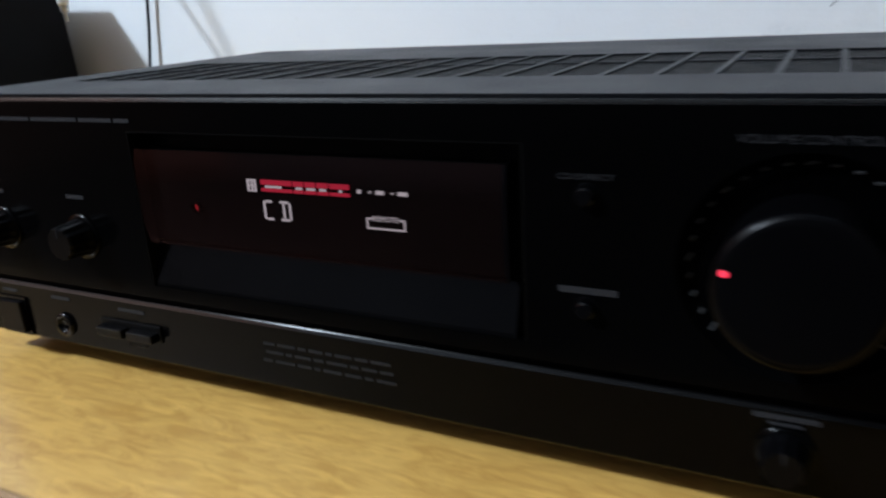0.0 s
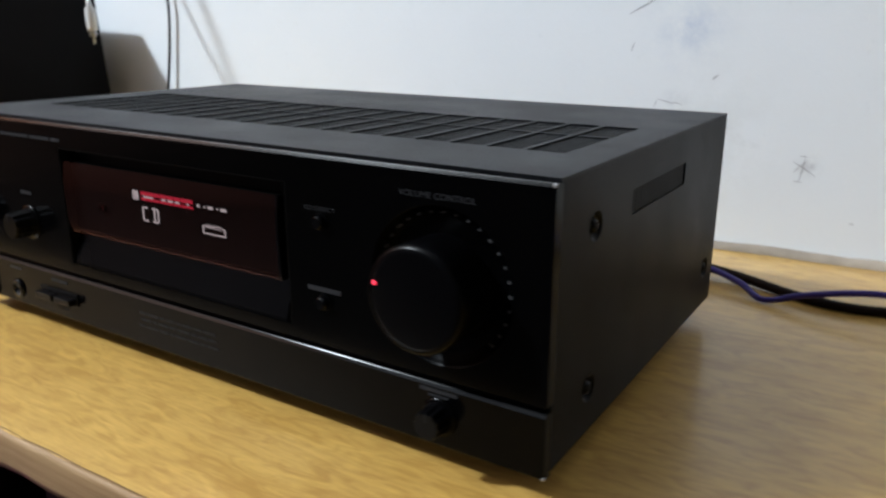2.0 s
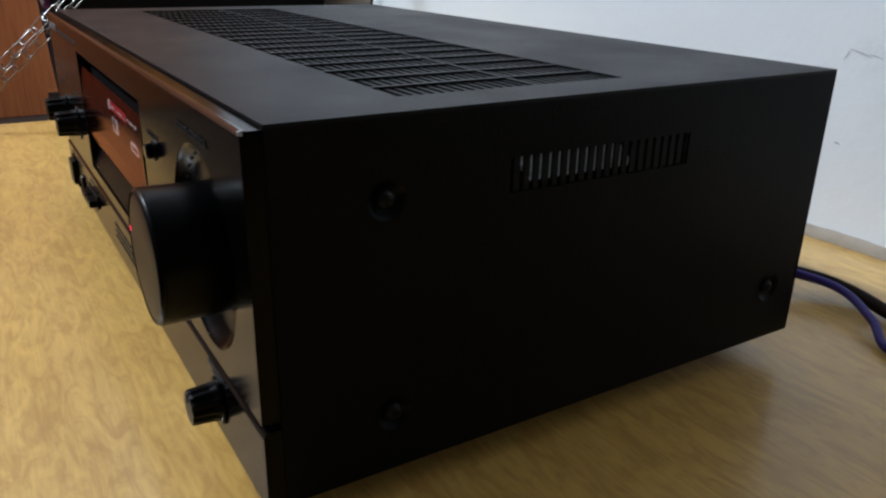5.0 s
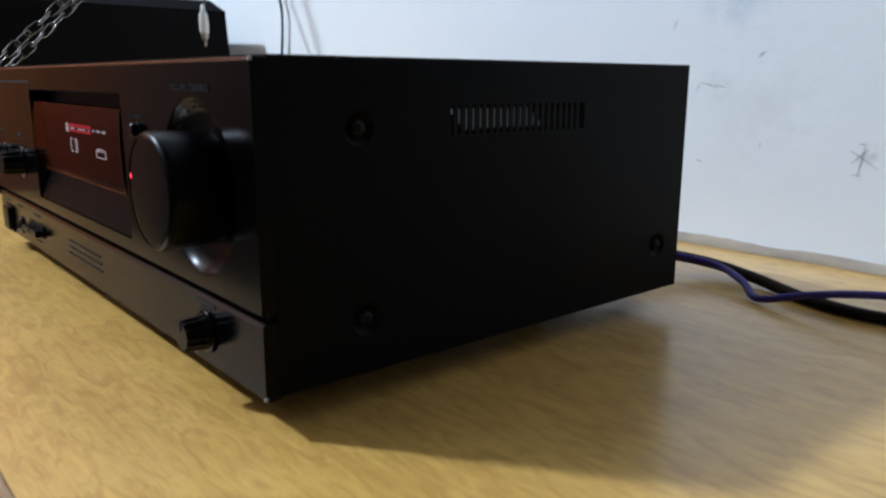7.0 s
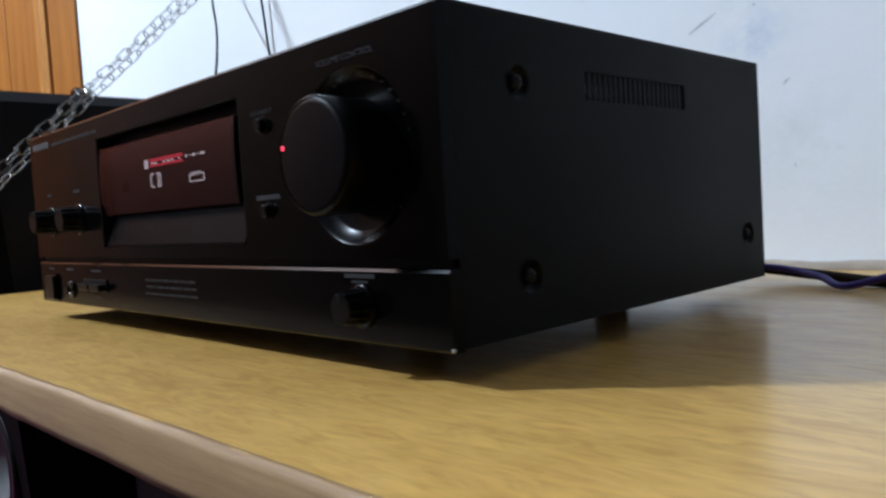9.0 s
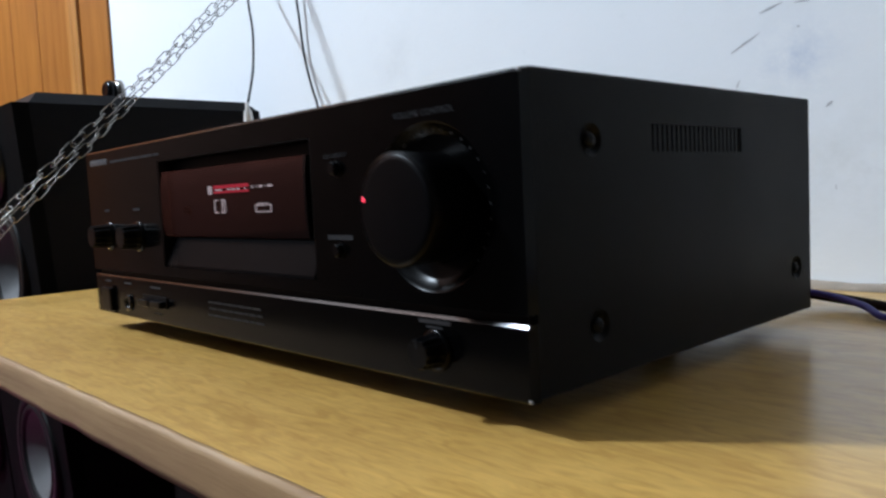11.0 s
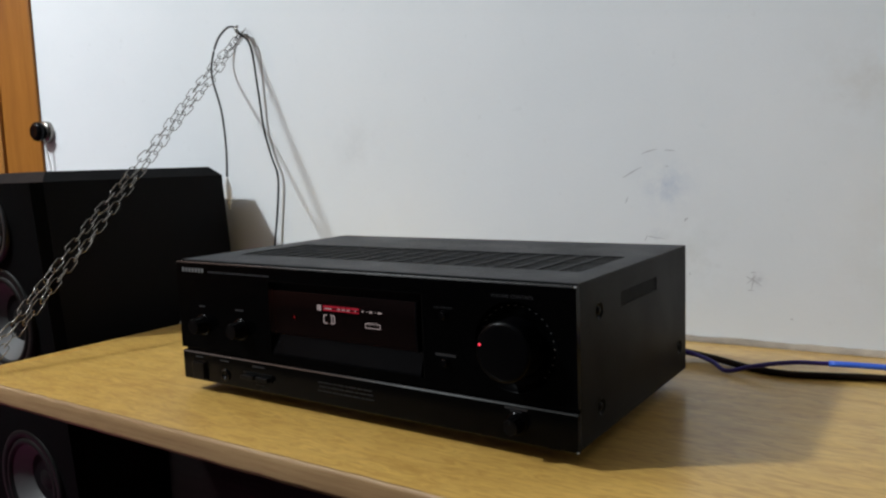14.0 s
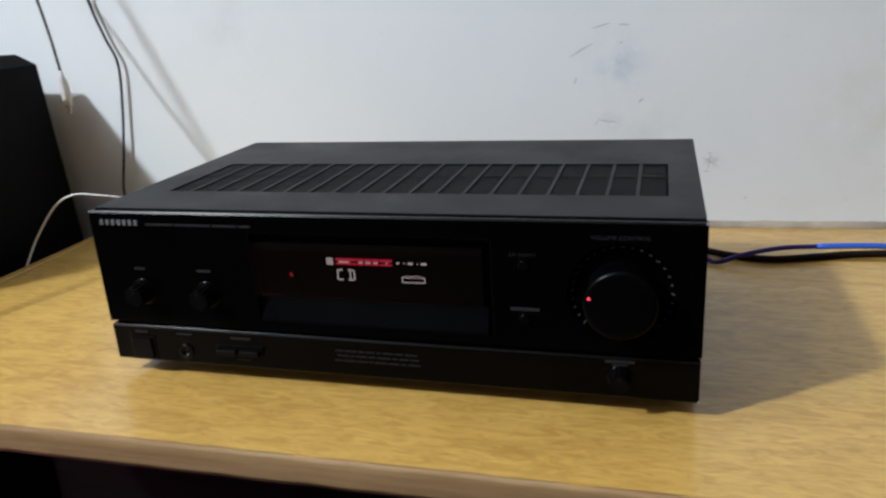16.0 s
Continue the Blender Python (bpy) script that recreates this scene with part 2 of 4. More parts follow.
def part(name, bm, mat, parent=None, label="", smooth=False):
    me = bpy.data.meshes.new(name)
    bmesh.ops.recalc_face_normals(bm, faces=bm.faces[:])
    bm.to_mesh(me)
    bm.free()
    if smooth:
        for p in me.polygons:
            p.use_smooth = True
    me.materials.append(mat)
    ob = new(name, me)
    ob.parent = parent
    if label:
        ob["label"] = label
    return ob


def share(name, me, parent, m):
    ob = new(name, me)
    ob.parent = parent
    ob.matrix_basis = m
    return ob


def thing(name, label, category, at=(0, 0, 0), group=""):
    ob = new(name)
    ob.location = at
    ob.empty_display_size = 0.02
    return tagged(ob, label, category, group)


def box(bm, x0, x1, y0, y1, z0, z1, bevel=0.0, seg=2):
    r = bmesh.ops.create_cube(bm, size=1)["verts"]
    for v in r:
        v.co = Vector(((x0 + x1) / 2 + v.co.x * (x1 - x0), (y0 + y1) / 2 + v.co.y * (y1 - y0), (z0 + z1) / 2 + v.co.z * (z1 - z0)))
    if bevel:
        es = list({e for v in r for e in v.link_edges})
        bmesh.ops.bevel(bm, geom=es, offset=bevel, segments=seg, affect="EDGES", profile=0.5)
    return bm


def boxes(*bs, bevel=0.0):
    bm = bmesh.new()
    for b in bs:
        box(bm, *b, bevel=bevel)
    return bm


def lathe(profile, seg=48, bm=None, centre=(0, 0, 0), close=True):
    """Rings of (radius, y) turned about the y axis."""
    bm = bm or bmesh.new()
    cx, cy, cz = centre
    rings = []
    for r, y in profile:
        if r < 1e-6:
            rings.append([bm.verts.new((cx, cy + y, cz))])
        else:
            rings.append([bm.verts.new((cx + r * math.cos(2 * math.pi * i / seg), cy + y, cz + r * math.sin(2 * math.pi * i / seg))) for i in range(seg)])
    for a, b in zip(rings, rings[1:]):
        for i in range(seg):
            j = (i + 1) % seg
            if len(a) == 1 and len(b) == 1:
                continue
            if len(a) == 1:
                bm.faces.new((a[0], b[i], b[j]))
            elif len(b) == 1:
                bm.faces.new((a[i], b[0], a[j]))
            else:
                bm.faces.new((a[i], b[i], b[j], a[j]))
    return bm


def prism_x(profile, x0, x1, bm=None):
    """A (y, z) outline drawn out along x."""
    bm = bm or bmesh.new()
    a = [bm.verts.new((x0, y, z)) for y, z in profile]
    b = [bm.verts.new((x1, y, z)) for y, z in profile]
    n = len(profile)
    for i in range(n):
        bm.faces.new((a[i], a[(i + 1) % n], b[(i + 1) % n], b[i]))
    bm.faces.new(a)
    bm.faces.new(b[::-1])
    return bm


def smooth_line(points, steps=10):
    ps = [Vector(p) for p in points]
    ps = [ps[0] * 2 - ps[1]] + ps + [ps[-1] * 2 - ps[-2]]
    out = []
    for i in range(1, len(ps) - 2):
        for k in range(steps):
            t = k / steps
            a, b, c, d = ps[i - 1:i + 3]
            out.append(0.5 * ((2 * b) + (c - a) * t + (2 * a - 5 * b + 4 * c - d) * t * t + (3 * b - a - 3 * c + d) * t ** 3))
    out.append(ps[-2])
    return out


def tube(points, radius, seg=8, bm=None, closed=False, flat=1.0):
    bm = bm or bmesh.new()
    n = len(points)
    rings = []
    up = Vector((0.13, 0.21, 1)).normalized()
    for i, p in enumerate(points):
        a = points[(i - 1) % n] if closed or i else p
        b = points[(i + 1) % n] if closed or i < n - 1 else p
        d = (b - a).normalized()
        s = d.cross(up)
        if s.length < 0.05:
            s = d.cross(Vector((1, 0, 0)))
        s.normalize()
        u = s.cross(d)
        rings.append([bm.verts.new(p + s * radius * math.cos(2 * math.pi * k / seg) + u * radius * flat * math.sin(2 * math.pi * k / seg)) for k in range(seg)])
    pairs = zip(rings, rings[1:] + rings[:1]) if closed else zip(rings, rings[1:])
    for a, b in pairs:
        for k in range(seg):
            bm.faces.new((a[k], a[(k + 1) % seg], b[(k + 1) % seg], b[k]))
    if not closed:
        bm.faces.new(rings[0][::-1])
        bm.faces.new(rings[-1])
    return bm


def letters(name, body, size, at, mat, parent, width=None, label=""):
    """Flat lettering in the x-z plane that faces -y, centred on at."""
    cu = bpy.data.curves.new(name, "FONT")
    cu.body, cu.size, cu.align_x, cu.align_y, cu.extrude = body, size, "CENTER", "CENTER", 0.00008
    tmp = bpy.data.objects.new(name, cu)
    me = bpy.data.meshes.new_from_object(tmp)
    bpy.data.objects.remove(tmp)
    bpy.data.curves.remove(cu)
    me.name = name
    me.materials.clear()
    me.materials.append(mat)
    if width:
        w = max(v.co.x for v in me.vertices) - min(v.co.x for v in me.vertices)
        for v in me.vertices:
            v.co.x *= width / w
    me.transform(Matrix.Rotation(radians(90), 4, "X"))
    ob = new(name, me)
    ob.location = at
    ob.parent = parent
    if label:
        ob["label"] = label
    return ob


def word_bars(name, words, x, z, height, mat, parent, y=-0.0002, gap=0.0014):
    """Unreadable print: one bar a word, from x on."""
    bm = bmesh.new()
    for w in words:
        box(bm, x, x + w, y - 0.0001, y + 0.0001, z - height / 2, z + height / 2)
        x += w + gap
    return part(name, bm, mat, parent)


# ---- setting, turned slightly against the amplifier ----
TURN_ROOM = Matrix.Rotation(radians(2.5), 4, "Z")
FLOOR_Z, CEIL_Z = -0.43, 2.62
WALL_Y, SHELF_LEFT, SHELF_RIGHT = 0.421, -0.517, 0.62


def setting(name, bm, mat, label, category, smooth=False):
    ob = part(name, bm, mat, smooth=smooth)
    ob.matrix_basis = TURN_ROOM
    return tagged(ob, label, category, kind="structure")


back_wall = setting("wall_north", boxes((-2.9, 1.37, WALL_Y, WALL_Y + 0.12, FLOOR_Z, CEIL_Z)), WALL, "white painted plaster wall with smudges, pencil marks and a painted-in soft shadow", "wall")
# unseen walls and ceiling close the room; their tones shape fill and reflections
setting("wall_west", boxes((-3.02, -2.9, -2.9, WALL_Y + 0.12, FLOOR_Z, CEIL_Z)), BROWN_WALL, "unseen red-brown side wall, coloured for its reflection in the front panel", "wall")
# out of view, added to reflect red-brown in the front panel and glass
setting("door_2", boxes((-2.9, -2.865, -0.80, WALL_Y - 0.004, FLOOR_Z, 1.62), bevel=0.004), STAINED, "red-brown varnished wooden door in the side wall, unseen, added for its reflection", "door")
setting("wall_east", boxes((1.25, 1.37, -2.9, WALL_Y, FLOOR_Z, CEIL_Z)), WARM_WALL, "unseen side wall, brown tone set to limit fill light", "wall")
setting("wall_south", boxes((-3.02, 1.37, -3.02, -2.9, FLOOR_Z, CEIL_Z)), DIM_WALL, "unseen wall behind the camera, darkened to limit fill light", "wall")
setting("floor", boxes((-3.02, 1.37, -3.02, WALL_Y + 0.12, FLOOR_Z - 0.1, FLOOR_Z)), FLOOR, "dark bare floor", "floor")
setting("ceiling", boxes((-3.02, 1.37, -3.02, WALL_Y + 0.12, CEIL_Z, CEIL_Z + 0.1)), PALE_WALL, "unseen ceiling, grey tone set to limit fill light", "ceiling")

# uneven plaster bead where the shelf meets the wall
bm = bmesh.new()
rows = []
for i in range(121):
    x = SHELF_LEFT + (SHELF_RIGHT - SHELF_LEFT) * i / 120
    n1 = noise.noise(Vector((x * 22, 0, 0))) * 0.0012 + noise.noise(Vector((x * 70, 3, 0))) * 0.0007
    rows.append([bm.verts.new(c) for c in ((x, WALL_Y - 0.0065 + n1 * 1.4, 0.0002), (x, WALL_Y - 0.0060 + n1 * 1.4, 0.0036 + n1), (x, WALL_Y - 0.0024 + n1, 0.0062 + n1 * 1.6), (x, WALL_Y + 0.002, 0.0070 + n1 * 2.2))])
for a, b in zip(rows, rows[1:]):
    for k in range(3):
        bm.faces.new((a[k], a[k + 1], b[k + 1], b[k]))
setting("trim", bm, STRIP, "grimy plaster bead along the wall", "trim", smooth=True)

# pencil and scuff strokes on the wall: x, z, dx, dz, width
STROKES = [
    (0.242, 0.085, -0.003, -0.020, 0.0009), (0.233, 0.081, 0.018, -0.011, 0.0010), (0.234, 0.072, 0.011, 0.011, 0.0008), (0.235, 0.0645, 0.007, 0.0, 0.0008),
    (0.238, 0.0855, 0.006, 0.0, 0.0008), (0.118, 0.126, 0.015, -0.004, 0.0009), (0.118, 0.125, -0.003, -0.006, 0.0008),
    (0.163, 0.144, 0.005, 0.004, 0.0016), (0.088, 0.197, 0.024, 0.013, 0.0012), (0.112, 0.226, 0.019, 0.005, 0.0011), (0.140, 0.229, 0.012, -0.001, 0.0010), (0.142, 0.209, 0.002, 0.001, 0.0015), (0.092, 0.166, 0.003, 0.008, 0.0010),
    (0.170, 0.079, 0.0, 0.004, 0.0008), (0.280, 0.034, 0.004, 0.0, 0.001), (0.130, 0.124, 0.010, -0.002, 0.0008), (0.421, 0.089, 0.0, 0.005, 0.0009),
    (0.120, 0.066, 0.004, -0.001, 0.0012),
]
for x, z, dx, dz, w in STROKES:
    d = Vector((dx, 0, dz))
    s = d.normalized().cross(Vector((0, 1, 0))) * w / 2
    a = Vector((x + 0.022, WALL_Y - 0.0004, z))
    mid = a + d * 0.5 + s * 0.8
    b = a + d
    bm = bmesh.new()
    lo = [bm.verts.new(p) for p in (a - s * 0.4, mid - s, b - s * 0.3)]
    hi = [bm.verts.new(p) for p in (a + s * 0.4, mid + s, b + s * 0.3)]
    for i in range(2):
        bm.faces.new((lo[i], lo[i + 1], hi[i + 1], hi[i]))
    part("pencil_mark", bm, PENCIL, back_wall)

# ---- shelf ----
def shelf_front(x):
    return -0.0846 + 0.012 * x


def shelf_back(x):
    return WALL_Y - 0.0015 + 0.0437 * x


def slab(x0, x1, z0, z1, inset=0.0, bevel=0.001):
    bm = bmesh.new()
    pts = [(x0, shelf_front(x0) + inset), (x1, shelf_front(x1) + inset), (x1, shelf_back(x1)), (x0, shelf_back(x0))]
    lo = [bm.verts.new((x, y, z0)) for x, y in pts]
    hi = [bm.verts.new((x, y, z1)) for x, y in pts]
    bm.faces.new(lo[::-1])
    bm.faces.new(hi)
    for k in range(4):
        bm.faces.new((lo[k], lo[(k + 1) % 4], hi[(k + 1) % 4], hi[k]))
    bmesh.ops.bevel(bm, geom=bm.edges[:], offset=bevel, segments=2, affect="EDGES", profile=0.5)
    return bm


shelf = thing("shelf", "yellow varnished plywood shelf hung from a chain", "shelf")
part("board", slab(SHELF_LEFT + 0.012, SHELF_RIGHT, -0.021, 0.0, 0.0009), SHELF, shelf)
bm = bmesh.new()
prof = [(0.0020, -0.0212), (0.0004, -0.0212), (-0.0006, -0.017), (0.0000, -0.009), (-0.0004, -0.003), (0.0006, -0.0002), (0.0026, 0.0002)]
rows = []
for i in range(201):
    x = SHELF_LEFT + (SHELF_RIGHT - SHELF_LEFT) * i / 200
    nick = 0.0014 * max(0, noise.noise(Vector((x * 25, 5, 5))) - 0.25)
    rows.append([bm.verts.new((x, shelf_front(x) + y + noise.noise(Vector((x * 40, z * 90, 0))) * 0.0006 + nick, z + noise.noise(Vector((x * 30, 9, z * 50))) * 0.0004)) for y, z in prof])
for a, b in zip(rows, rows[1:]):
    for k in range(len(prof)):
        k2 = (k + 1) % len(prof)
        bm.faces.new((a[k], b[k], b[k2], a[k2]))
bm.faces.new(rows[0])
bm.faces.new(rows[-1][::-1])
part("front_edge", bm, SHELF_EDGE, shelf, "worn raw brown front edge", smooth=True)
part("edge_strip", slab(SHELF_LEFT, SHELF_LEFT + 0.0112, -0.0213, 0.0003, 0.0009), SHELF, shelf)

# ---- amplifier ----
amp = thing("stereo_amplifier", "black stereo amplifier with large volume knob and lit red display", "amplifier", at=(0, 0, 0.004))
W = 0.22
Z0, ZG0, ZG1, ZT = 0.0088, 0.0383, 0.0418, 0.1303
WX0, WX1, WZ0, WZ1 = -0.0895, 0.0870, 0.0480, 0.1170
KX, KZ, DISH = 0.1700, 0.0818, 0.0346

# upper front panel: top strip with a chamfer, side blocks, dished hole
bm = prism_x([(0, WZ1), (0.006, WZ1), (0.006, ZT), (0.0009, ZT), (0, ZT - 0.0008)], -W, W)
box(bm, -W, WX0, 0, 0.006, ZG1, WZ1)
box(bm, WX0, WX1, 0, 0.006, ZG1, WZ0)
corners = [(WX1, ZG1), (W, ZG1), (W, WZ1), (WX1, WZ1)]
angles = sorted([2 * math.pi * i / 96 for i in range(96)] + [math.atan2(z - KZ, x - KX) % (2 * math.pi) for x, z in corners])
outer, inner = [], []
for a in angles:
    c, s = math.cos(a), math.sin(a)
    k = min(((W if c > 0 else WX1) - KX) / c if abs(c) > 1e-9 else 9, ((WZ1 if s > 0 else ZG1) - KZ) / s if abs(s) > 1e-9 else 9)
    outer.append(bm.verts.new((KX + k * c, 0, KZ + k * s)))
    inner.append(bm.verts.new((KX + DISH * c, 0, KZ + DISH * s)))
back = [bm.verts.new((v.co.x, 0.006, v.co.z)) for v in outer]
for i in range(len(angles)):
    j = (i + 1) % len(angles)
    bm.faces.new((outer[i], outer[j], inner[j], inner[i]))
    bm.faces.new((outer[i], back[i], back[j], outer[j]))
front = part("front_panel", bm, PANEL, amp, "glossy black upper front panel")
part("top_edge", prism_x([(-0.0002, ZT - 0.0011), (0.0009, ZT + 0.0002), (0.0016, ZT + 0.0002), (0.0016, ZT - 0.0002), (0.0004, ZT - 0.0013)], -W, W), EDGE, amp, "worn chamfered top edge")

# lower front panel
bm = prism_x([(0.0004, Z0 + 0.001), (0.0014, Z0), (0.0062, Z0), (0.0062, ZG0), (0.0016, ZG0), (0.0004, ZG0 - 0.0013)], -W + 0.0005, W - 0.0005)
lower = part("lower_panel", bm, PANEL, amp, "black lower front panel")
part("groove_trim", prism_x([(0.0002, ZG0 - 0.0014), (0.0005, ZG0 - 0.0014), (0.0013, ZG0 - 0.0004), (0.0010, ZG0 - 0.0002)], -W + 0.0005, W - 0.0005), GLINT, amp, "thin reflecting edge along the groove")
part("groove", boxes((-W + 0.003, W - 0.003, 0.0040, 0.0066, ZG0 - 0.001, ZG1 + 0.001)), GROOVE, amp)

part("corner_chip_glint", boxes((W - 0.0014, W + 0.0001, -0.0001, 0.0012, Z0 + 0.0006, Z0 + 0.0020), bevel=0.0005), CHIP_GLINT, lower, "pale corner spot, a bare chip below and a stand-in glint above")
# this pale block stands in for the glint on the upper corner
part("corner_chip_glint", boxes((W - 0.0016, W + 0.0001, -0.0002, 0.0012, ZT - 0.0014, ZT + 0.0003), bevel=0.0005), CHIP_GLINT, front, "pale corner spot, a bare chip below and a stand-in glint above")

# window pocket, curved glass, sloping flap
part("window_pocket", boxes((WX0, WX1, 0.0105, 0.0135, WZ0, WZ1), (WX0, WX0 + 0.0006, 0.0002, 0.0105, WZ0, WZ1), (WX1 - 0.0006, WX1, 0.0002, 0.0105, WZ0, WZ1), (WX0, WX1, 0.0002, 0.0105, WZ1 - 0.0006, WZ1)), GROOVE, amp)
GZ0, GZ1, GX0, GX1 = 0.0680, 0.1092, WX0 + 0.0012, 0.0795
prof = []
for i in range(13):
    t = i / 12
    prof.append((0.0014 - 0.0012 * (1 - (2 * t - 1) ** 2) ** 0.8, GZ0 + (GZ1 - GZ0) * t))
bm = bmesh.new()
rows = [[bm.verts.new((x, y, z)) for y, z in prof] for x in (GX0, GX1)]
for k in range(12):
    bm.faces.new((rows[0][k], rows[0][k + 1], rows[1][k + 1], rows[1][k]))
pane = part("display_glass", bm, GLASS, amp, "smoked curved display glass", smooth=True)
pane.visible_shadow = False
part("display_end", prism_x([(0.0098, GZ0)] + prof + [(0.0098, GZ1)], GX1, GX1 + 0.0012), GLOSS, amp)
display = part("display", boxes((GX0, GX1, 0.0062, 0.0102, GZ0 + 0.0005, GZ1 - 0.0005)), INSIDE, amp, "dark fluorescent display with red and white signs")
part("flap", prism_x([(0.0070, GZ0 - 0.0014), (0.0100, GZ0 - 0.0014), (0.0100, WZ0), (0.0012, WZ0), (0.0012, WZ0 + 0.0016)], WX0 + 0.001, WX1 - 0.0045), FLAP, amp, "sloping dark grey flap below the glass")

DY = 0.0055
# lit signs
bars = [(-0.0255, -0.0105), (-0.0098, -0.0050), (-0.0043, 0.0006), (0.0013, 0.0065), (0.0072, 0.0160)]
for a, b in bars:
    part("red_segment", boxes((a, b, DY, DY + 0.0003, 0.0961, 0.0981), (a, b, DY, DY + 0.0003, 0.0934, 0.0947)), RED, display)
for x, w in ((-0.0235, 0.008), (-0.0085, 0.003), (-0.0035, 0.004), (0.0025, 0.003), (0.0115, 0.0012)):
    part("scale_mark", boxes((x, x + w, DY, DY + 0.0003, 0.0949, 0.0958)), WHITE_GLOW, display)
for x, w, h in ((0.0195, 0.0016, 0.0014), (0.0245, 0.0008, 0.0007), (0.0275, 0.0034, 0.0014), (0.0340, 0.0008, 0.0007), (0.0368, 0.0040, 0.0014)):
    part("scale_mark", boxes((x, x + w, DY, DY + 0.0003, 0.0958 - h / 2, 0.0958 + h / 2)), WHITE_GLOW, display)
part("corner_sign", boxes((-0.0325, -0.0315, DY, DY + 0.0003, 0.093, 0.098), (-0.0305, -0.0297, DY, DY + 0.0003, 0.093, 0.098), (-0.0290, -0.0280, DY, DY + 0.0003, 0.093, 0.098),
                          (-0.0325, -0.0280, DY + 0.0001, DY + 0.0004, 0.0973, 0.098), (-0.0325, -0.0280, DY + 0.0001, DY + 0.0004, 0.0951, 0.0957), (-0.0325, -0.0280, DY + 0.0001, DY + 0.0004, 0.093, 0.0936)), WHITE_GLOW, display)
CZ0, CZ1, TH = 0.0817, 0.0898, 0.0009
part("letter_c", boxes((-0.0255, -0.0255 + TH, DY, DY + 0.0003, CZ0 + 0.0004, CZ1 - 0.0004), (-0.0243, -0.0212, DY, DY + 0.0003, CZ1 - TH, CZ1), (-0.0243, -0.0212, DY, DY + 0.0003, CZ0, CZ0 + TH)), WHITE_GLOW, display)
part("letter_d", boxes((-0.0160, -0.0160 + TH, DY, DY + 0.0003, CZ0 + 0.0012, CZ1 - 0.0012), (-0.0130, -0.0130 + TH, DY, DY + 0.0003, CZ0 + 0.0006, CZ1 - 0.0006), (-0.0172, -0.0132, DY, DY + 0.0003, CZ1 - TH, CZ1), (-0.0172, -0.0132, DY, DY + 0.0003, CZ0, CZ0 + TH)), WHITE_GLOW, display)
RX0, RX1, RZ0, RZ1 = 0.0225, 0.0390, 0.0817, 0.0868
part("remote_frame", boxes((RX0, RX0 + 0.0006, DY, DY + 0.0003, RZ0, RZ1 - 0.0008), (RX1 - 0.0006, RX1, DY, DY + 0.0003, RZ0, RZ1 - 0.0008), (RX0 + 0.0006, RX1 - 0.0006, DY, DY + 0.0003, RZ0, RZ0 + 0.0006),
                           (RX0 + 0.0006, RX0 + 0.0025, DY, DY + 0.0003, RZ1 - 0.0014, RZ1 - 0.0008), (RX1 - 0.0025, RX1 - 0.0006, DY, DY + 0.0003, RZ1 - 0.0014, RZ1 - 0.0008)), WHITE_GLOW, display)
part("standby_collar", lathe([(0.0026, 0.0064), (0.0026, 0.0038), (0.0021, 0.0038), (0.0021, 0.0060)], 24, centre=(-0.0610, 0, 0.0845)), INSIDE, display)
part("standby_lamp", lathe([(0.0, 0.0056), (0.0012, 0.0058), (0.0019, 0.0061)], 20, centre=(-0.0610, 0, 0.0845)), DIM_LED, display, "dim red standby lamp", smooth=True)
letters("remote_lettering", "REMOTE", 0.0028, ((RX0 + RX1) / 2, DY, RZ1 - 0.0010), WHITE_GLOW, display, width=0.0108)

# volume dish, scale and knob
dish = part("volume_dish", lathe([(DISH, 0.0001), (0.0342, 0.0003), (0.0333, 0.00145), (0.0322, 0.0026), (0.0310, 0.0036), (0.0298, 0.0044), (0.0288, 0.0050), (0.0, 0.0052)], 96, centre=(KX, 0, KZ)), DISH_BLACK, amp, "glossy black dish round the knob", smooth=True)
tick_me = None
for i in range(25):
    a = radians(222 - i * 264 / 24)
    if tick_me is None:
        bm = boxes((-0.0012, 0.0012, -0.0002, 0.0001, -0.00045, 0.00045))
        tick_me = bpy.data.meshes.new("tick_mark")
        bm.to_mesh(tick_me)
        bm.free()
        tick_me.materials.append(TICK)
    long = 1.25 if i % 4 == 0 else 0.85
    share("tick_mark", tick_me, dish, Matrix.Translation((KX + 0.0312 * math.cos(a), 0.0033, KZ + 0.0312 * math.sin(a))) @ Matrix.Rotation(-a, 4, "Y") @ Matrix.Rotation(radians(-41), 4, "Z") @ Matrix.Rotation(a * 0.75, 4, "Y") @ Matrix.Diagonal((long, 1, 1, 1)))
bm = lathe([(0.0, -0.0178), (0.0190, -0.0186), (0.0212, -0.0183), (0.0222, -0.0174), (0.0225, -0.0160), (0.0220, 0.0010), (0.0220, 0.0053)], 96, centre=(KX, 0, KZ))
vol = part("volume_knob", bm, KNOB, amp, "large round satin black volume knob", smooth=True)
part("knob_rim", lathe([(0.0211, -0.01865), (0.0220, -0.0181), (0.0226, -0.0170), (0.0223, -0.0168)], 96, centre=(KX, 0, KZ)), KNOB, vol, smooth=True)
part("indicator_light", lathe([(0.0, -0.0004), (0.0008, -0.00035), (0.0012, -0.0002), (0.0012, 0.0008)], 16, centre=(0.1513, -0.0183, 0.0862)), LED, vol, "lit red indicator")


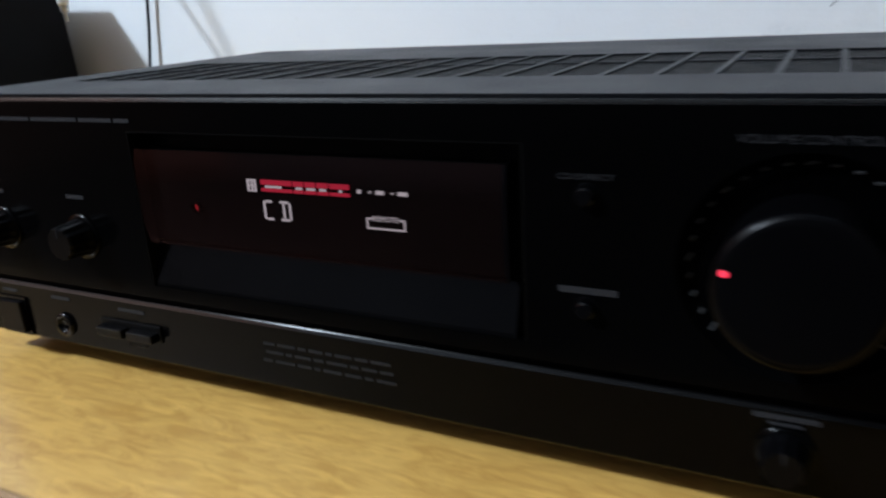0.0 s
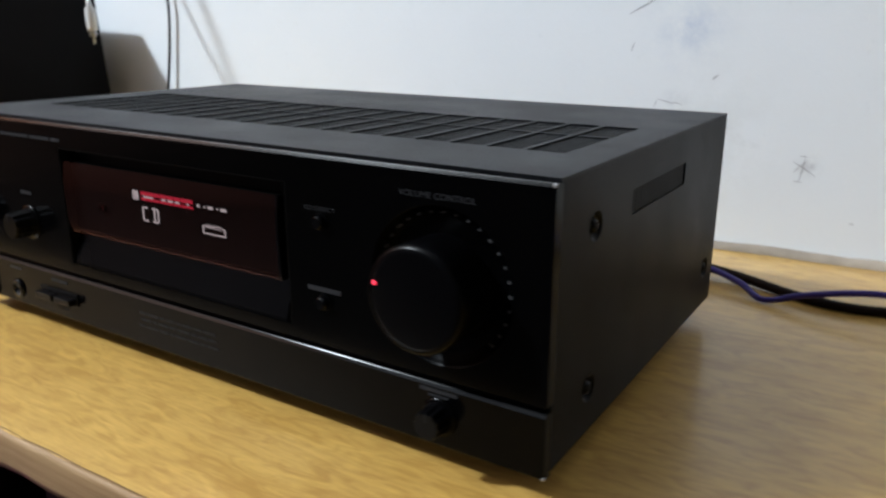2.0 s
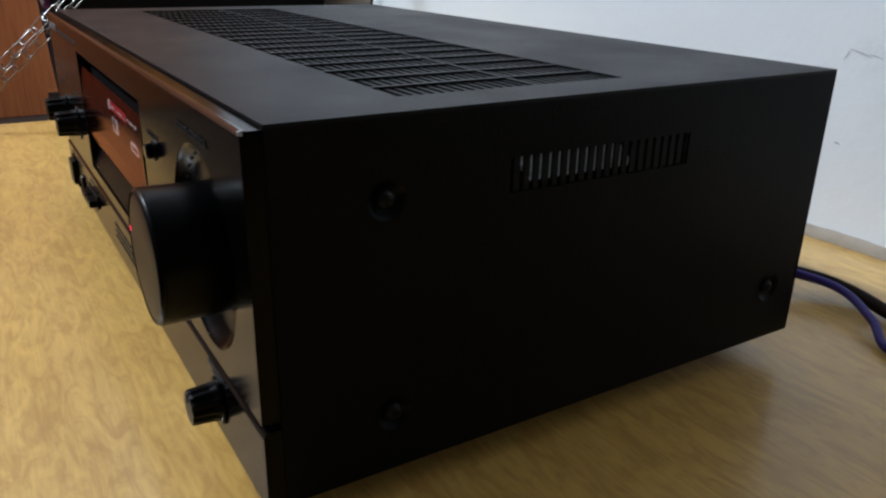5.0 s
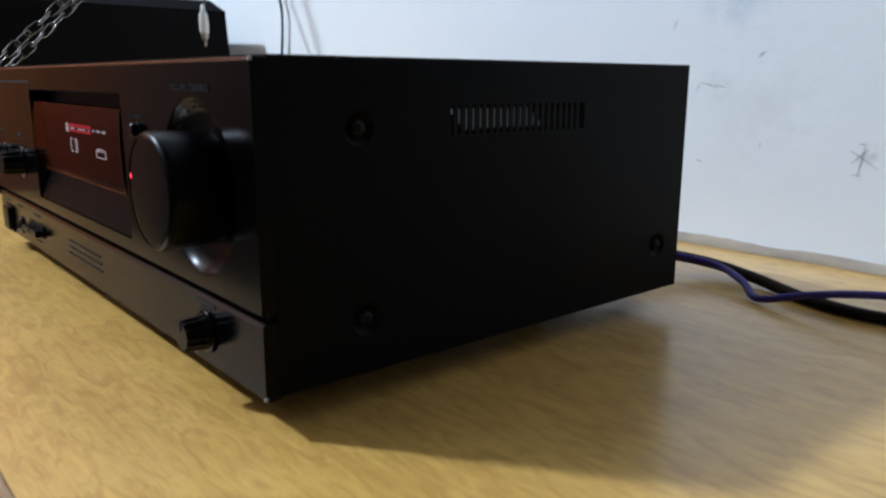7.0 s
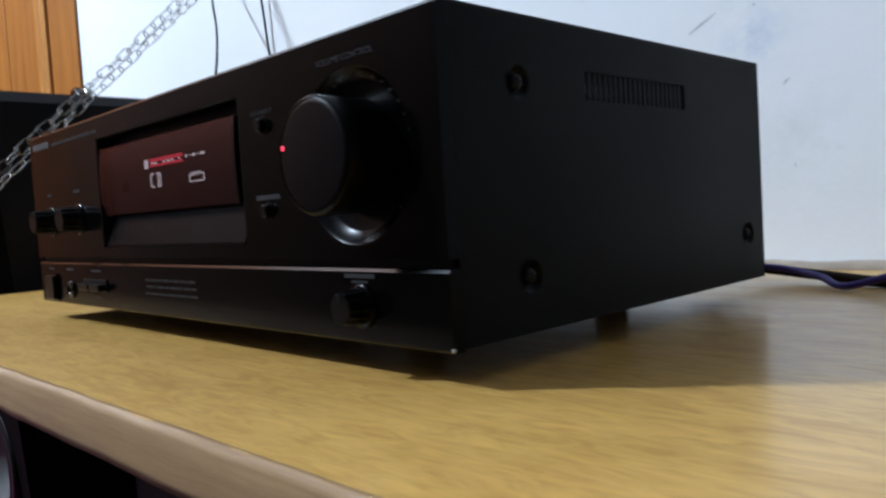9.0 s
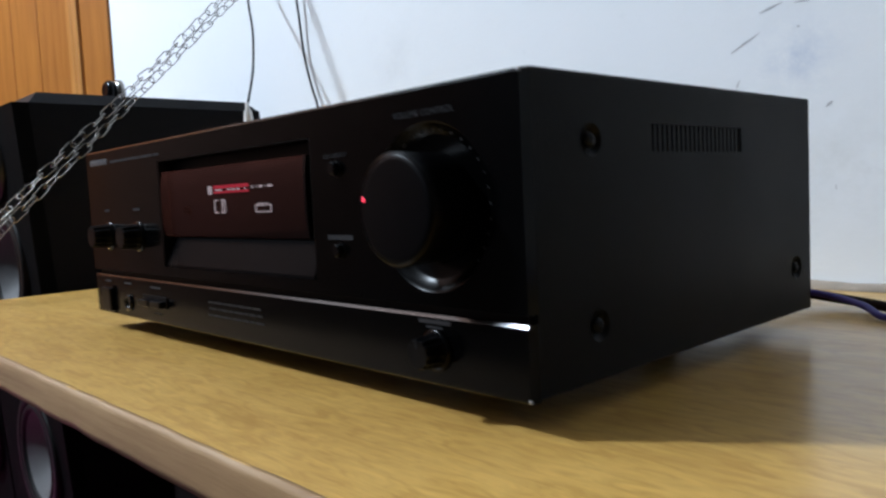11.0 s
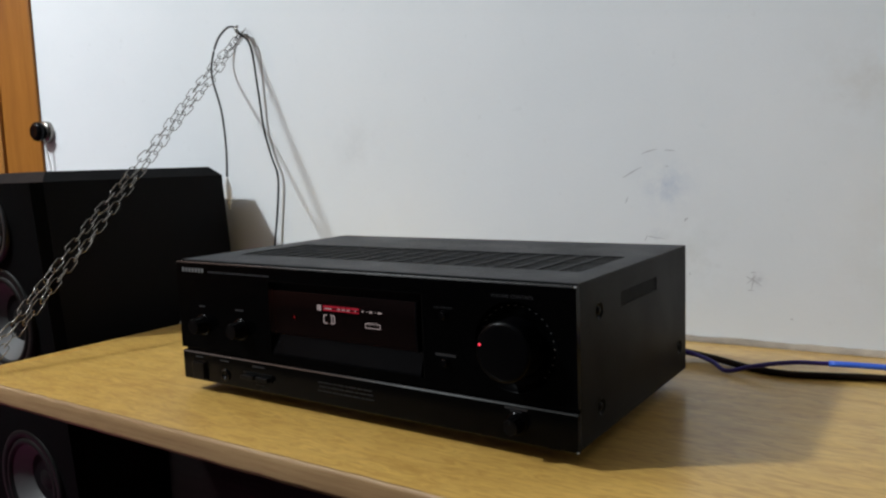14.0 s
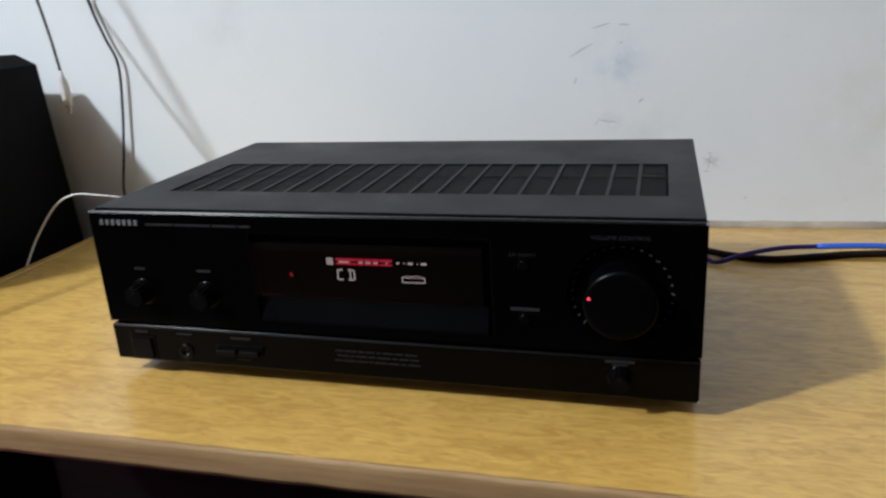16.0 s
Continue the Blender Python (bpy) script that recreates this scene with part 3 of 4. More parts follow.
def small_knob(name, x, z, r, depth, label):
    bm = bmesh.new()
    seg = 60
    prof = [(1.0, 0.0), (1.0, -0.3), (0.94, -0.9), (0.88, -1.0), (0.0, -1.0)]
    rings = []
    for k, (pr, py) in enumerate(prof[:-1]):
        rings.append([bm.verts.new((x + pr * r * (1 + (0.05 * math.cos(12 * 2 * math.pi * i / seg) if k else 0.12)) * math.cos(2 * math.pi * i / seg), py * depth, z + pr * r * (1 + (0.05 * math.cos(12 * 2 * math.pi * i / seg) if k else 0.12)) * math.sin(2 * math.pi * i / seg))) for i in range(seg)])
    for a, b in zip(rings, rings[1:]):
        for i in range(seg):
            bm.faces.new((a[i], b[i], b[(i + 1) % seg], a[(i + 1) % seg]))
    bm.faces.new(rings[-1])
    k = part(name, bm, KNOB, amp, label, smooth=False)
    part("pointer", boxes((x - 0.00035, x + 0.00035, -depth - 0.0004, -depth + 0.0003, z + 0.35 * r, z + 0.88 * r)), NOTICE, k)
    part("knob_base", lathe([(r * 1.35, -0.0001), (r * 1.35, -0.0006), (r * 1.1, -0.0009)], 40, centre=(x, 0, z)), PANEL, k, smooth=True)
    return k


small_knob("tone_knob", -0.1840, 0.0675, 0.0080, 0.0130, "small black bass knob")
small_knob("tone_knob", -0.1290, 0.0675, 0.0080, 0.0130, "small black treble knob")
small_knob("balance_knob", 0.1700, 0.0235, 0.0066, 0.0105, "small black balance knob")


def push_button(x, z):
    b = part("push_button", lathe([(0.0030, 0.0002), (0.0030, -0.0030), (0.0024, -0.0036), (0.0, -0.0036)], 24, centre=(x, 0, z)), GLOSS, amp, "small round black button", smooth=False)
    part("button_ring", lathe([(0.0042, -0.0001), (0.0040, -0.0006), (0.0032, -0.0006)], 24, centre=(x, 0, z)), KNOB, b)


push_button(0.1080, 0.1010)
push_button(0.1080, 0.0632)
# power switch, phone socket, speaker selector
power = part("power_switch", boxes((-0.2025, -0.1850, -0.0030, 0.0006, 0.0115, 0.0285), bevel=0.0008), KNOB, amp, "square black power switch")
part("switch_surround", boxes((-0.2045, -0.2029, -0.0007, 0.0004, 0.0098, 0.0302), (-0.1846, -0.1830, -0.0007, 0.0004, 0.0098, 0.0302), (-0.2029, -0.1846, -0.0007, 0.0004, 0.0289, 0.0302), (-0.2029, -0.1846, -0.0007, 0.0004, 0.0098, 0.0111)), GLOSS, power)
jack = part("phone_socket", lathe([(0.0062, 0.0003), (0.0060, -0.0012), (0.0044, -0.0014), (0.0034, -0.0008), (0.0034, 0.0), (0.0, 0.0002)], 32, centre=(-0.1560, 0, 0.0195)), GLOSS, amp, smooth=True)
part("contact", lathe([(0.0, -0.0012), (0.0006, -0.0010), (0.0008, -0.0002)], 12, centre=(-0.1560, 0, 0.0182)), KNOB, jack)
sel = part("speaker_selector", boxes((-0.1290, -0.0900, -0.0006, 0.0004, 0.0195, 0.0275), bevel=0.0003), GROOVE, amp, "recessed slot with two long buttons")
for x0, x1 in ((-0.1275, -0.1105), (-0.1080, -0.0915)):
    part("button", boxes((x0, x1, -0.0052, -0.0004, 0.0205, 0.0248), bevel=0.0006), KNOB, sel)
    part("button_line", boxes((x0 + 0.001, x1 - 0.001, -0.0055, -0.0052, 0.0243, 0.0247)), PRINT, sel)

# print on the panels
letters("volume_lettering", "VOLUME CONTROL", 0.0036, (KX - 0.001, -0.0003, 0.1198), PRINT, front, width=0.0365)
letters("direct_lettering", "CD DIRECT", 0.0026, (0.1075, -0.0003, 0.1068), PRINT, front, width=0.0180)
word_bars("button_print", (0.0195,), 0.0985, 0.0692, 0.0022, PRINT, front)
part("maker_badge", boxes(*[(x, x + 0.0030, -0.0005, 0.0002, 0.1200, 0.1242) for x in (-0.2108, -0.2059, -0.2010, -0.1961, -0.1912, -0.1863, -0.1814)], bevel=0.0003), BADGE, front, "row of seven plain pale badge shapes")
word_bars("panel_print", (0.0225, 0.0300, 0.0200, 0.0090), -0.1715, 0.1212, 0.0016, PRINT, front)
word_bars("knob_print", (0.0090,), -0.1885, 0.0862, 0.0018, PRINT, front)
word_bars("knob_print", (0.0115,), -0.1350, 0.0862, 0.0018, PRINT, front)
word_bars("knob_print", (0.0190,), 0.1600, 0.0352, 0.0017, PRINT, lower, y=0.0002)
word_bars("knob_print", (0.0100,), 0.1645, 0.0329, 0.0010, PRINT, lower, y=0.0002)
word_bars("switch_print", (0.0110,), -0.1995, 0.0335, 0.0015, PRINT, lower, y=0.0002)
word_bars("switch_print", (0.0130,), -0.1625, 0.0335, 0.0015, PRINT, lower, y=0.0002)
word_bars("switch_print", (0.0165,), -0.1160, 0.0330, 0.0015, PRINT, lower, y=0.0002)
word_bars("switch_print", (0.0120,), -0.1130, 0.0155, 0.0009, PRINT, lower, y=0.0002)
for z, x, ws in ((0.0290, -0.0310, (0.006, 0.009, 0.004, 0.007, 0.003, 0.008, 0.006, 0.009)), (0.0252, -0.0300, (0.009, 0.003, 0.008, 0.005, 0.010, 0.004, 0.007, 0.006)), (0.0212, -0.0320, (0.005, 0.010, 0.007, 0.003, 0.009, 0.008, 0.004, 0.009))):
    word_bars("notice_print", ws, x, z, 0.0012, NOTICE, lower, y=0.0002)

# steel cover with the vent grilles
CX, CY0, CY1, CT = 0.2190, 0.0066, 0.2570, 0.1314
VX0, VX1, VY0, VY1 = -0.1885, 0.1970, 0.0580, 0.1550
NCOL = 19


def top_sheet(z, thick, a0, a1, b0, b1, h0, h1, k0, k1):
    """A level sheet with one oblong opening."""
    bm = bmesh.new()
    rings = []
    for d in (z, z + thick):
        for (p0, p1, q0, q1) in ((a0, a1, b0, b1), (h0, h1, k0, k1)):
            rings.append([bm.verts.new((p, q, d)) for p, q in ((p0, q0), (p1, q0), (p1, q1), (p0, q1))])
    for k in range(4):
        n = (k + 1) % 4
        bm.faces.new((rings[0][k], rings[0][n], rings[1][n], rings[1][k]))
        bm.faces.new((rings[2][k], rings[3][k], rings[3][n], rings[2][n]))
        bm.faces.new((rings[0][k], rings[2][k], rings[2][n], rings[0][n]))
        bm.faces.new((rings[1][k], rings[1][n], rings[3][n], rings[3][k]))
    return bm


pitch = (VX1 - VX0) / NCOL
SY0, SY1, SZ0, SZ1 = 0.0870, 0.1710, 0.1010, 0.1130
cover = part("cover", top_sheet(CT - 0.0012, 0.0012, -CX, CX, CY0, CY1, VX0, VX1, VY0, VY1), DUSTY, amp, "dusty black painted steel cover")
bm = boxes((-0.0012, 0.0012, VY0, VY1, CT - 0.0012, CT - 0.0001))
rib_me = bpy.data.meshes.new("rib")
bm.to_mesh(rib_me)
bm.free()
rib_me.materials.append(DUSTY)
for i in range(1, NCOL):
    share("rib", rib_me, cover, Matrix.Translation((VX0 + i * pitch, 0, 0)))
part("cross_rib", boxes((VX0, VX1, VY0 + 0.0560, VY0 + 0.0580, CT - 0.0013, CT - 0.0003)), DUSTY, cover)
SCREWS = ((0.0430, 0.1055), (0.0450, 0.0315), (0.2370, 0.0352))
DIMPLE = 0.0062


def side_sheet(x):
    """A side of the cover with its vent opening and a round hole for each pressed dimple."""
    bm = bmesh.new()
    loops = [[(CY0, 0.0095), (CY1, 0.0095), (CY1, CT - 0.0012), (CY0, CT - 0.0012)], [(SY0, SZ0), (SY1, SZ0), (SY1, SZ1), (SY0, SZ1)]]
    for y, z in SCREWS:
        loops.append([(y + DIMPLE * math.cos(2 * math.pi * i / 28), z + DIMPLE * math.sin(2 * math.pi * i / 28)) for i in range(28)])
    edges = []
    for lp in loops:
        vs = [bm.verts.new((x, y, z)) for y, z in lp]
        edges += [bm.edges.new((vs[i], vs[(i + 1) % len(vs)])) for i in range(len(vs))]
    bmesh.ops.triangle_fill(bm, use_beauty=True, use_dissolve=False, edges=edges)
    r = bmesh.ops.extrude_face_region(bm, geom=bm.faces[:])
    for v in [g for g in r["geom"] if isinstance(g, bmesh.types.BMVert)]:
        v.co.x -= math.copysign(0.0012, x)
    return bm


part("side_plate", side_sheet(CX), PAINTED, cover)
part("side_plate", side_sheet(-CX), PAINTED, cover)
bm = bmesh.new()
for i in range(24):
    y = VY0 + (VY1 - VY0) * (i + 0.5) / 24
    box(bm, -pitch / 2 + 0.0012, pitch / 2 - 0.0012, y - 0.0011, y + 0.0011, CT - 0.0022, CT - 0.0009)
grille_me = bpy.data.meshes.new("vent_grille")
bm.to_mesh(grille_me)
bm.free()
grille_me.materials.append(PAINTED)
for i in range(NCOL):
    share("vent_grille", grille_me, cover, Matrix.Translation((VX0 + (i + 0.5) * pitch, 0, 0)))
fin_me = bpy.data.meshes.new("vent_fin")
bm = boxes((-0.0006, 0.0004, -0.0012, 0.0012, SZ0 - 0.0005, SZ1 + 0.0005))
bm.to_mesh(fin_me)
bm.free()
fin_me.materials.append(GROOVE)
for s in (-1, 1):
    for i in range(22):
        share("vent_fin", fin_me, cover, Matrix.Translation((s * (CX - 0.001), SY0 + i * 0.004, 0)))
bm = bmesh.new()
rows = [[bm.verts.new((x, y, z)) for x, z in ((0.2162, 0.1035), (0.2065, 0.1112), (0.2050, 0.1104), (0.2147, 0.1027))] for y in (0.0985, 0.1455)]
for k in range(4):
    bm.faces.new((rows[0][k], rows[0][(k + 1) % 4], rows[1][(k + 1) % 4], rows[1][k]))
bm.faces.new(rows[0])
bm.faces.new(rows[1][::-1])
part("heat_sink", bm, ALU, amp, "bare sloping aluminium plate behind the side vent")
part("back_panel", boxes((-CX, CX, CY1 - 0.0014, CY1, 0.0095, CT - 0.0014)), PAINTED, amp)
part("chassis", boxes((-CX + 0.002, CX - 0.002, CY0, CY1 - 0.002, 0.0092, 0.0110), (-0.20, 0.06, 0.05, 0.24, 0.0112, 0.065)), INSIDE, amp)
for y, z in SCREWS:
    for s in (-1, 1):
        dimple = part("screw_dimple", lathe([(DIMPLE + 0.0004, -0.0001), (DIMPLE - 0.0004, 0.0003), (DIMPLE - 0.0016, 0.0017), (DIMPLE - 0.0022, 0.0021), (0.0, 0.0022)], 28), DIMPLED, cover, "pressed round dimple", smooth=True)
        dimple.matrix_basis = Matrix.Translation((s * (CX + 0.0001), y, z)) @ Matrix.Rotation(radians(90 * s), 4, "Z")
        sc = part("screw", lathe([(0.0, -0.0004), (0.0016, -0.0003), (0.0028, 0.0003), (0.0032, 0.0012), (0.0032, 0.0022)], 24), SCREW, dimple, "domed black screw", smooth=True)
        part("screw_slot", boxes((-0.0018, 0.0018, -0.00055, 0.0002, -0.0003, 0.0003), (-0.0003, 0.0003, -0.0006, 0.0002, -0.0018, 0.0018)), GROOVE, dimple)
for x in (-0.138, 0.138):
    for y in (0.062, 0.220):
        bm = lathe([(0.0, -0.004), (0.0090, -0.004), (0.0100, -0.002), (0.0108, 0.0092), (0.0, 0.0092)], 32)
        f = part("foot", bm, RUBBER, amp, "round black rubber foot", smooth=False)
        f.matrix_basis = Matrix.Translation((x, y, 0)) @ Matrix.Rotation(radians(90), 4, "X")

# ---- loudspeakers on the floor ----
LEAN_Y = -0.063


def driver(parent, x, y, z, r, ring_mat):
    bm = lathe([(r, 0.001), (r, -0.004), (r * 0.97, -0.006), (r * 0.86, -0.0055), (r * 0.84, -0.002)], 56, centre=(x, y, z))
    d = part("driver", bm, ring_mat, parent, "round loudspeaker driver with metal ring", smooth=True)
    part("surround", lathe([(r * 0.84, -0.002), (r * 0.80, -0.0055), (r * 0.74, -0.0055), (r * 0.70, -0.001)], 56, centre=(x, y, z)), SURROUND, d, smooth=True)
    part("cone", lathe([(r * 0.70, -0.001), (r * 0.50, r * 0.16), (r * 0.30, r * 0.34)], 56, centre=(x, y, z)), CONE if r > 0.06 else SURROUND, d, "grey cone" if r > 0.06 else "black cone", smooth=True)
    part("dust_cap", lathe([(r * 0.31, r * 0.34), (r * 0.26, r * 0.25), (r * 0.15, r * 0.19), (0.0, r * 0.17)], 40, centre=(x, y, z)), SURROUND, d, smooth=True)


def speaker(x, label, top, specs, wl, wr):
    sp = thing("floor_speaker", label, "loudspeaker", at=(x, 0, FLOOR_Z), group="pair of floor speakers")
    h = top - FLOOR_Z
    y0 = 0.054 - LEAN_Y * -FLOOR_Z
    y1 = 0.370 - LEAN_Y * -FLOOR_Z

    def sheared(bm):
        for v in bm.verts:
            v.co.y += LEAN_Y * v.co.z
        return bm

    # a shell with round openings in the baffle is built from the outline with a chamfered top
    bm = bmesh.new()
    c = 0.014
    levels = [(0, 0.0), (0, h - c), (c, h)]
    rings = []
    for k, z in levels:
        rings.append([bm.verts.new(p) for p in ((-wl + k, y0 + 0.018 + k, z), (wr - k, y0 + 0.018 + k, z), (wr - k, y1 - k, z), (-wl + k, y1 - k, z))])
    for a, b in zip(rings, rings[1:]):
        for i in range(4):
            bm.faces.new((a[i], a[(i + 1) % 4], b[(i + 1) % 4], b[i]))
    bm.faces.new(rings[0][::-1])
    bm.faces.new(rings[-1])
    part("cabinet", sheared(bm), CABINET, sp, "black vinyl cabinet with chamfered top")
    specs = [(z - FLOOR_Z, r) for z, r in specs]
    # baffle with a round hole for each driver
    zs = [0.0]
    for (z_up, r_up), (z_low, r_low) in zip(reversed(specs[:-1]), reversed(specs[1:])):
        zs.append((z_low + r_low + z_up - r_up) / 2)
    zs.append(h - c)
    for (zc, r), z0, z1 in zip(reversed(specs), zs, zs[1:]):
        bm = bmesh.new()
        cs = [(-wl, z0), (wr, z0), (wr, z1), (-wl, z1)]
        r2 = r * 0.9
        an = sorted([2 * math.pi * i / 56 for i in range(56)] + [math.atan2(z - zc, q) % (2 * math.pi) for q, z in cs])
        o, n2, dp = [], [], []
        for a in an:
            ca, sa = math.cos(a), math.sin(a)
            k = min((wr if ca > 0 else wl) / abs(ca) if abs(ca) > 1e-9 else 9, ((z1 if sa > 0 else z0) - zc) / sa if abs(sa) > 1e-9 else 9)
            o.append(bm.verts.new((k * ca, y0, zc + k * sa)))
            n2.append(bm.verts.new((r2 * ca, y0, zc + r2 * sa)))
            dp.append(bm.verts.new((k * ca, y0 + 0.0178, zc + k * sa)))
        for i in range(len(an)):
            j = (i + 1) % len(an)
            bm.faces.new((o[i], o[j], n2[j], n2[i]))
            bm.faces.new((o[i], dp[i], dp[j], o[j]))
        part("baffle", sheared(bm), BAFFLE, sp)
    for k, (zc, r) in enumerate(specs):
        driver(sp, 0, y0 + LEAN_Y * zc, zc, r, RING if r < 0.06 else SURROUND)
    return sp


tower = speaker(-0.690, "tall black floor loudspeaker beside the shelf", 0.232, [(0.155, 0.050), (0.020, 0.080), (-0.228, 0.084)], 0.175, 0.12)
speaker(-0.966, "lower black floor loudspeaker beside the tall one", -0.045, [(-0.105, 0.035), (-0.232, 0.084)], 0.11, 0.090)
bm = boxes((0.1202, 0.1206, 0.0825, 0.093, 0.080, 0.122))
for v in bm.verts:
    v.co.y += LEAN_Y * v.co.z
part("sticker", bm, PAPER, tower, "white paper sticker")

# ---- chain, hook and hanging audio lead ----
NAIL = Vector((-0.535, 0.3890, 0.4465))
FOOT = Vector((-0.481, -0.079, 0.008))
chain = thing("chain", "doubled steel link chain holding up the shelf", "chain")
bm = bmesh.new()
pts = []
L2, HW = 0.0058, 0.0050
for i in range(20):
    a = 2 * math.pi * i / 20
    pts.append(Vector(((L2 if math.cos(a) > 0 else -L2) + HW * math.cos(a), HW * math.sin(a), 0)))
tube(pts, 0.00066, 6, bm, closed=True)
link_me = bpy.data.meshes.new("link")
bmesh.ops.recalc_face_normals(bm, faces=bm.faces[:])
bm.to_mesh(link_me)
bm.free()
for p in link_me.polygons:
    p.use_smooth = True
link_me.materials.append(NICKEL)
axis = FOOT - NAIL
length = axis.length
q = axis.to_track_quat("X", "Z")
side = axis.normalized().cross(Vector((0, 0, 1))).normalized()
STEP = 0.0166
count = int(length / STEP)
rng = random.Random(4)
for s in (-1, 1):
    for i in range(count + 1):
        t = min(1.0, (i + 0.35 + 0.25 * s) * STEP / length)
        spread = 0.0075 * min(1, 8 * t, 8 * (1 - t) + 0.15)
        p = NAIL + axis * t + side * s * spread * (0.32 + 0.28 * math.cos(9 * t)) + Vector((0, -0.003, 0.0035)) * s * min(1, 6 * t) + Vector((0, 0, -0.002 * math.sin(math.pi * t)))
        tilt = radians(45 + 90 * (i % 2) + rng.uniform(-22, 22))
        share("link", link_me, chain, Matrix.LocRotScale(p, q, None) @ Matrix.Rotation(tilt, 4, "X") @ Matrix.Rotation(radians(rng.uniform(-7, 7)), 4, "Z"))
bm = tube(smooth_line([(-0.534, 0.4000, 0.4432), (-0.5345, 0.385, 0.4432), (-0.535, 0.377, 0.4452), (-0.535, 0.375, 0.4507), (-0.535, 0.379, 0.4557)], 6), 0.0021, 8)
part("wall_hook", bm, NICKEL, None, smooth=True)
tagged(bpy.data.objects["wall_hook"], "bent steel hook screwed into the wall", "hook")
bm = tube(smooth_line([(-0.479, -0.074, -0.004), (-0.482, -0.079, 0.001), (-0.482, -0.081, 0.007), (-0.479, -0.080, 0.010), (-0.475, -0.075, 0.006), (-0.474, -0.072, -0.003)], 6), 0.0022, 8)
part("screw_eye", bm, NICKEL, None, smooth=True)
tagged(bpy.data.objects["screw_eye"], "steel screw eye at the shelf edge holding the chain", "hook")

lead = thing("audio_lead", "thin black audio lead hung over the hook with a white plug", "cable")
hang = [(-0.4670, 0.2800, 0.2100), (-0.5000, 0.3100, 0.2620), (-0.5321, 0.3322, 0.3200), (-0.5687, 0.3494, 0.3729), (-0.5879, 0.3678, 0.4072), (-0.5810, 0.3756, 0.4388), (-0.5632, 0.3806, 0.4555), (-0.5464, 0.3816, 0.4555), (-0.5317, 0.3796, 0.4437)]
down = [(-0.5169, 0.3875, 0.4220), (-0.5100, 0.3914, 0.3530), (-0.5041, 0.3934, 0.2899), (-0.4902, 0.3934, 0.2445), (-0.4784, 0.3934, 0.2120), (-0.4833, 0.3934, 0.1607), (-0.4932, 0.3914, 0.1006), (-0.5041, 0.3894, 0.0424), (-0.4873, 0.3816, 0.0089), (-0.3887, 0.3579, 0.0059)]
part("wire", tube(smooth_line(hang + down, 8), 0.0017, 8), CABLE, lead, smooth=True)
bm = lathe([(0.0, -0.006), (0.0027, -0.006), (0.0034, 0.003), (0.0062, 0.007), (0.0070, 0.018), (0.0066, 0.030), (0.0058, 0.034), (0.0, 0.034)], 24)
plug = part("plug_body", bm, WHITE, lead, "white plastic plug body", smooth=True)
plug.matrix_basis = Matrix.Translation((-0.4672, 0.2802, 0.210)) @ Matrix.Rotation(radians(-88), 4, "X") @ Matrix.Diagonal((0.8, 0.86, 0.8, 1))
bm = lathe([(0.0050, 0.034), (0.0050, 0.041), (0.0040, 0.041), (0.0019, 0.0415), (0.0018, 0.050), (0.0, 0.051)], 20)
tip = part("plug_tip", bm, TIP, plug, "nickel plug tip", smooth=True)

# ---- cables behind the amplifier ----


def cable(name, label, pts, r, mat, flat=1.0):
    ob = part(name, tube(smooth_line(pts, 10), r, 10, flat=flat), mat, smooth=True)
    return tagged(ob, label, "cable", group="cables behind the amplifier")


cable("power_cable", "flat black cable lying on the shelf along the wall", [(0.14, 0.265, 0.034), (0.160, 0.310, 0.017), (0.190, 0.340, 0.0085), (0.225, 0.337, 0.0052), (0.262, 0.322, 0.0036), (0.300, 0.314, 0.0034), (0.340, 0.324, 0.0034), (0.40, 0.340, 0.0034), (0.60, 0.362, 0.0034)], 0.0044, CABLE_BROWN, 0.8)
sig = thing("signal_cable", "purple cable joined to a bright blue one, lying on the shelf", "cable", group="cables behind the amplifier")
bend = smooth_line([(0.15, 0.265, 0.032), (0.172, 0.318, 0.015), (0.200, 0.332, 0.0100), (0.228, 0.317, 0.0068), (0.247, 0.301, 0.0030), (0.272, 0.306, 0.0095), (0.300, 0.309, 0.0155), (0.328, 0.310, 0.0185), (0.40, 0.314, 0.020), (0.48, 0.330, 0.010), (0.60, 0.345, 0.0034)], 10)
cut = 72
part("purple_lead", tube(bend[:cut + 1], 0.0023, 10), CABLE_PURPLE, sig, "dark purple lead", smooth=True)
part("blue_lead", tube(bend[cut:], 0.0029, 10), CABLE_BLUE, sig, "bright blue lead", smooth=True)
cable("aerial_wire", "thin white wire curling from behind the amplifier", [(-0.512, 0.212, 0.0015), (-0.506, 0.230, 0.030), (-0.480, 0.240, 0.066), (-0.455, 0.245, 0.079), (-0.425, 0.252, 0.077), (-0.36, 0.268, 0.066), (-0.29, 0.280, 0.056), (-0.235, 0.278, 0.05), (-0.20, 0.268, 0.05)], 0.0011, WHITE)

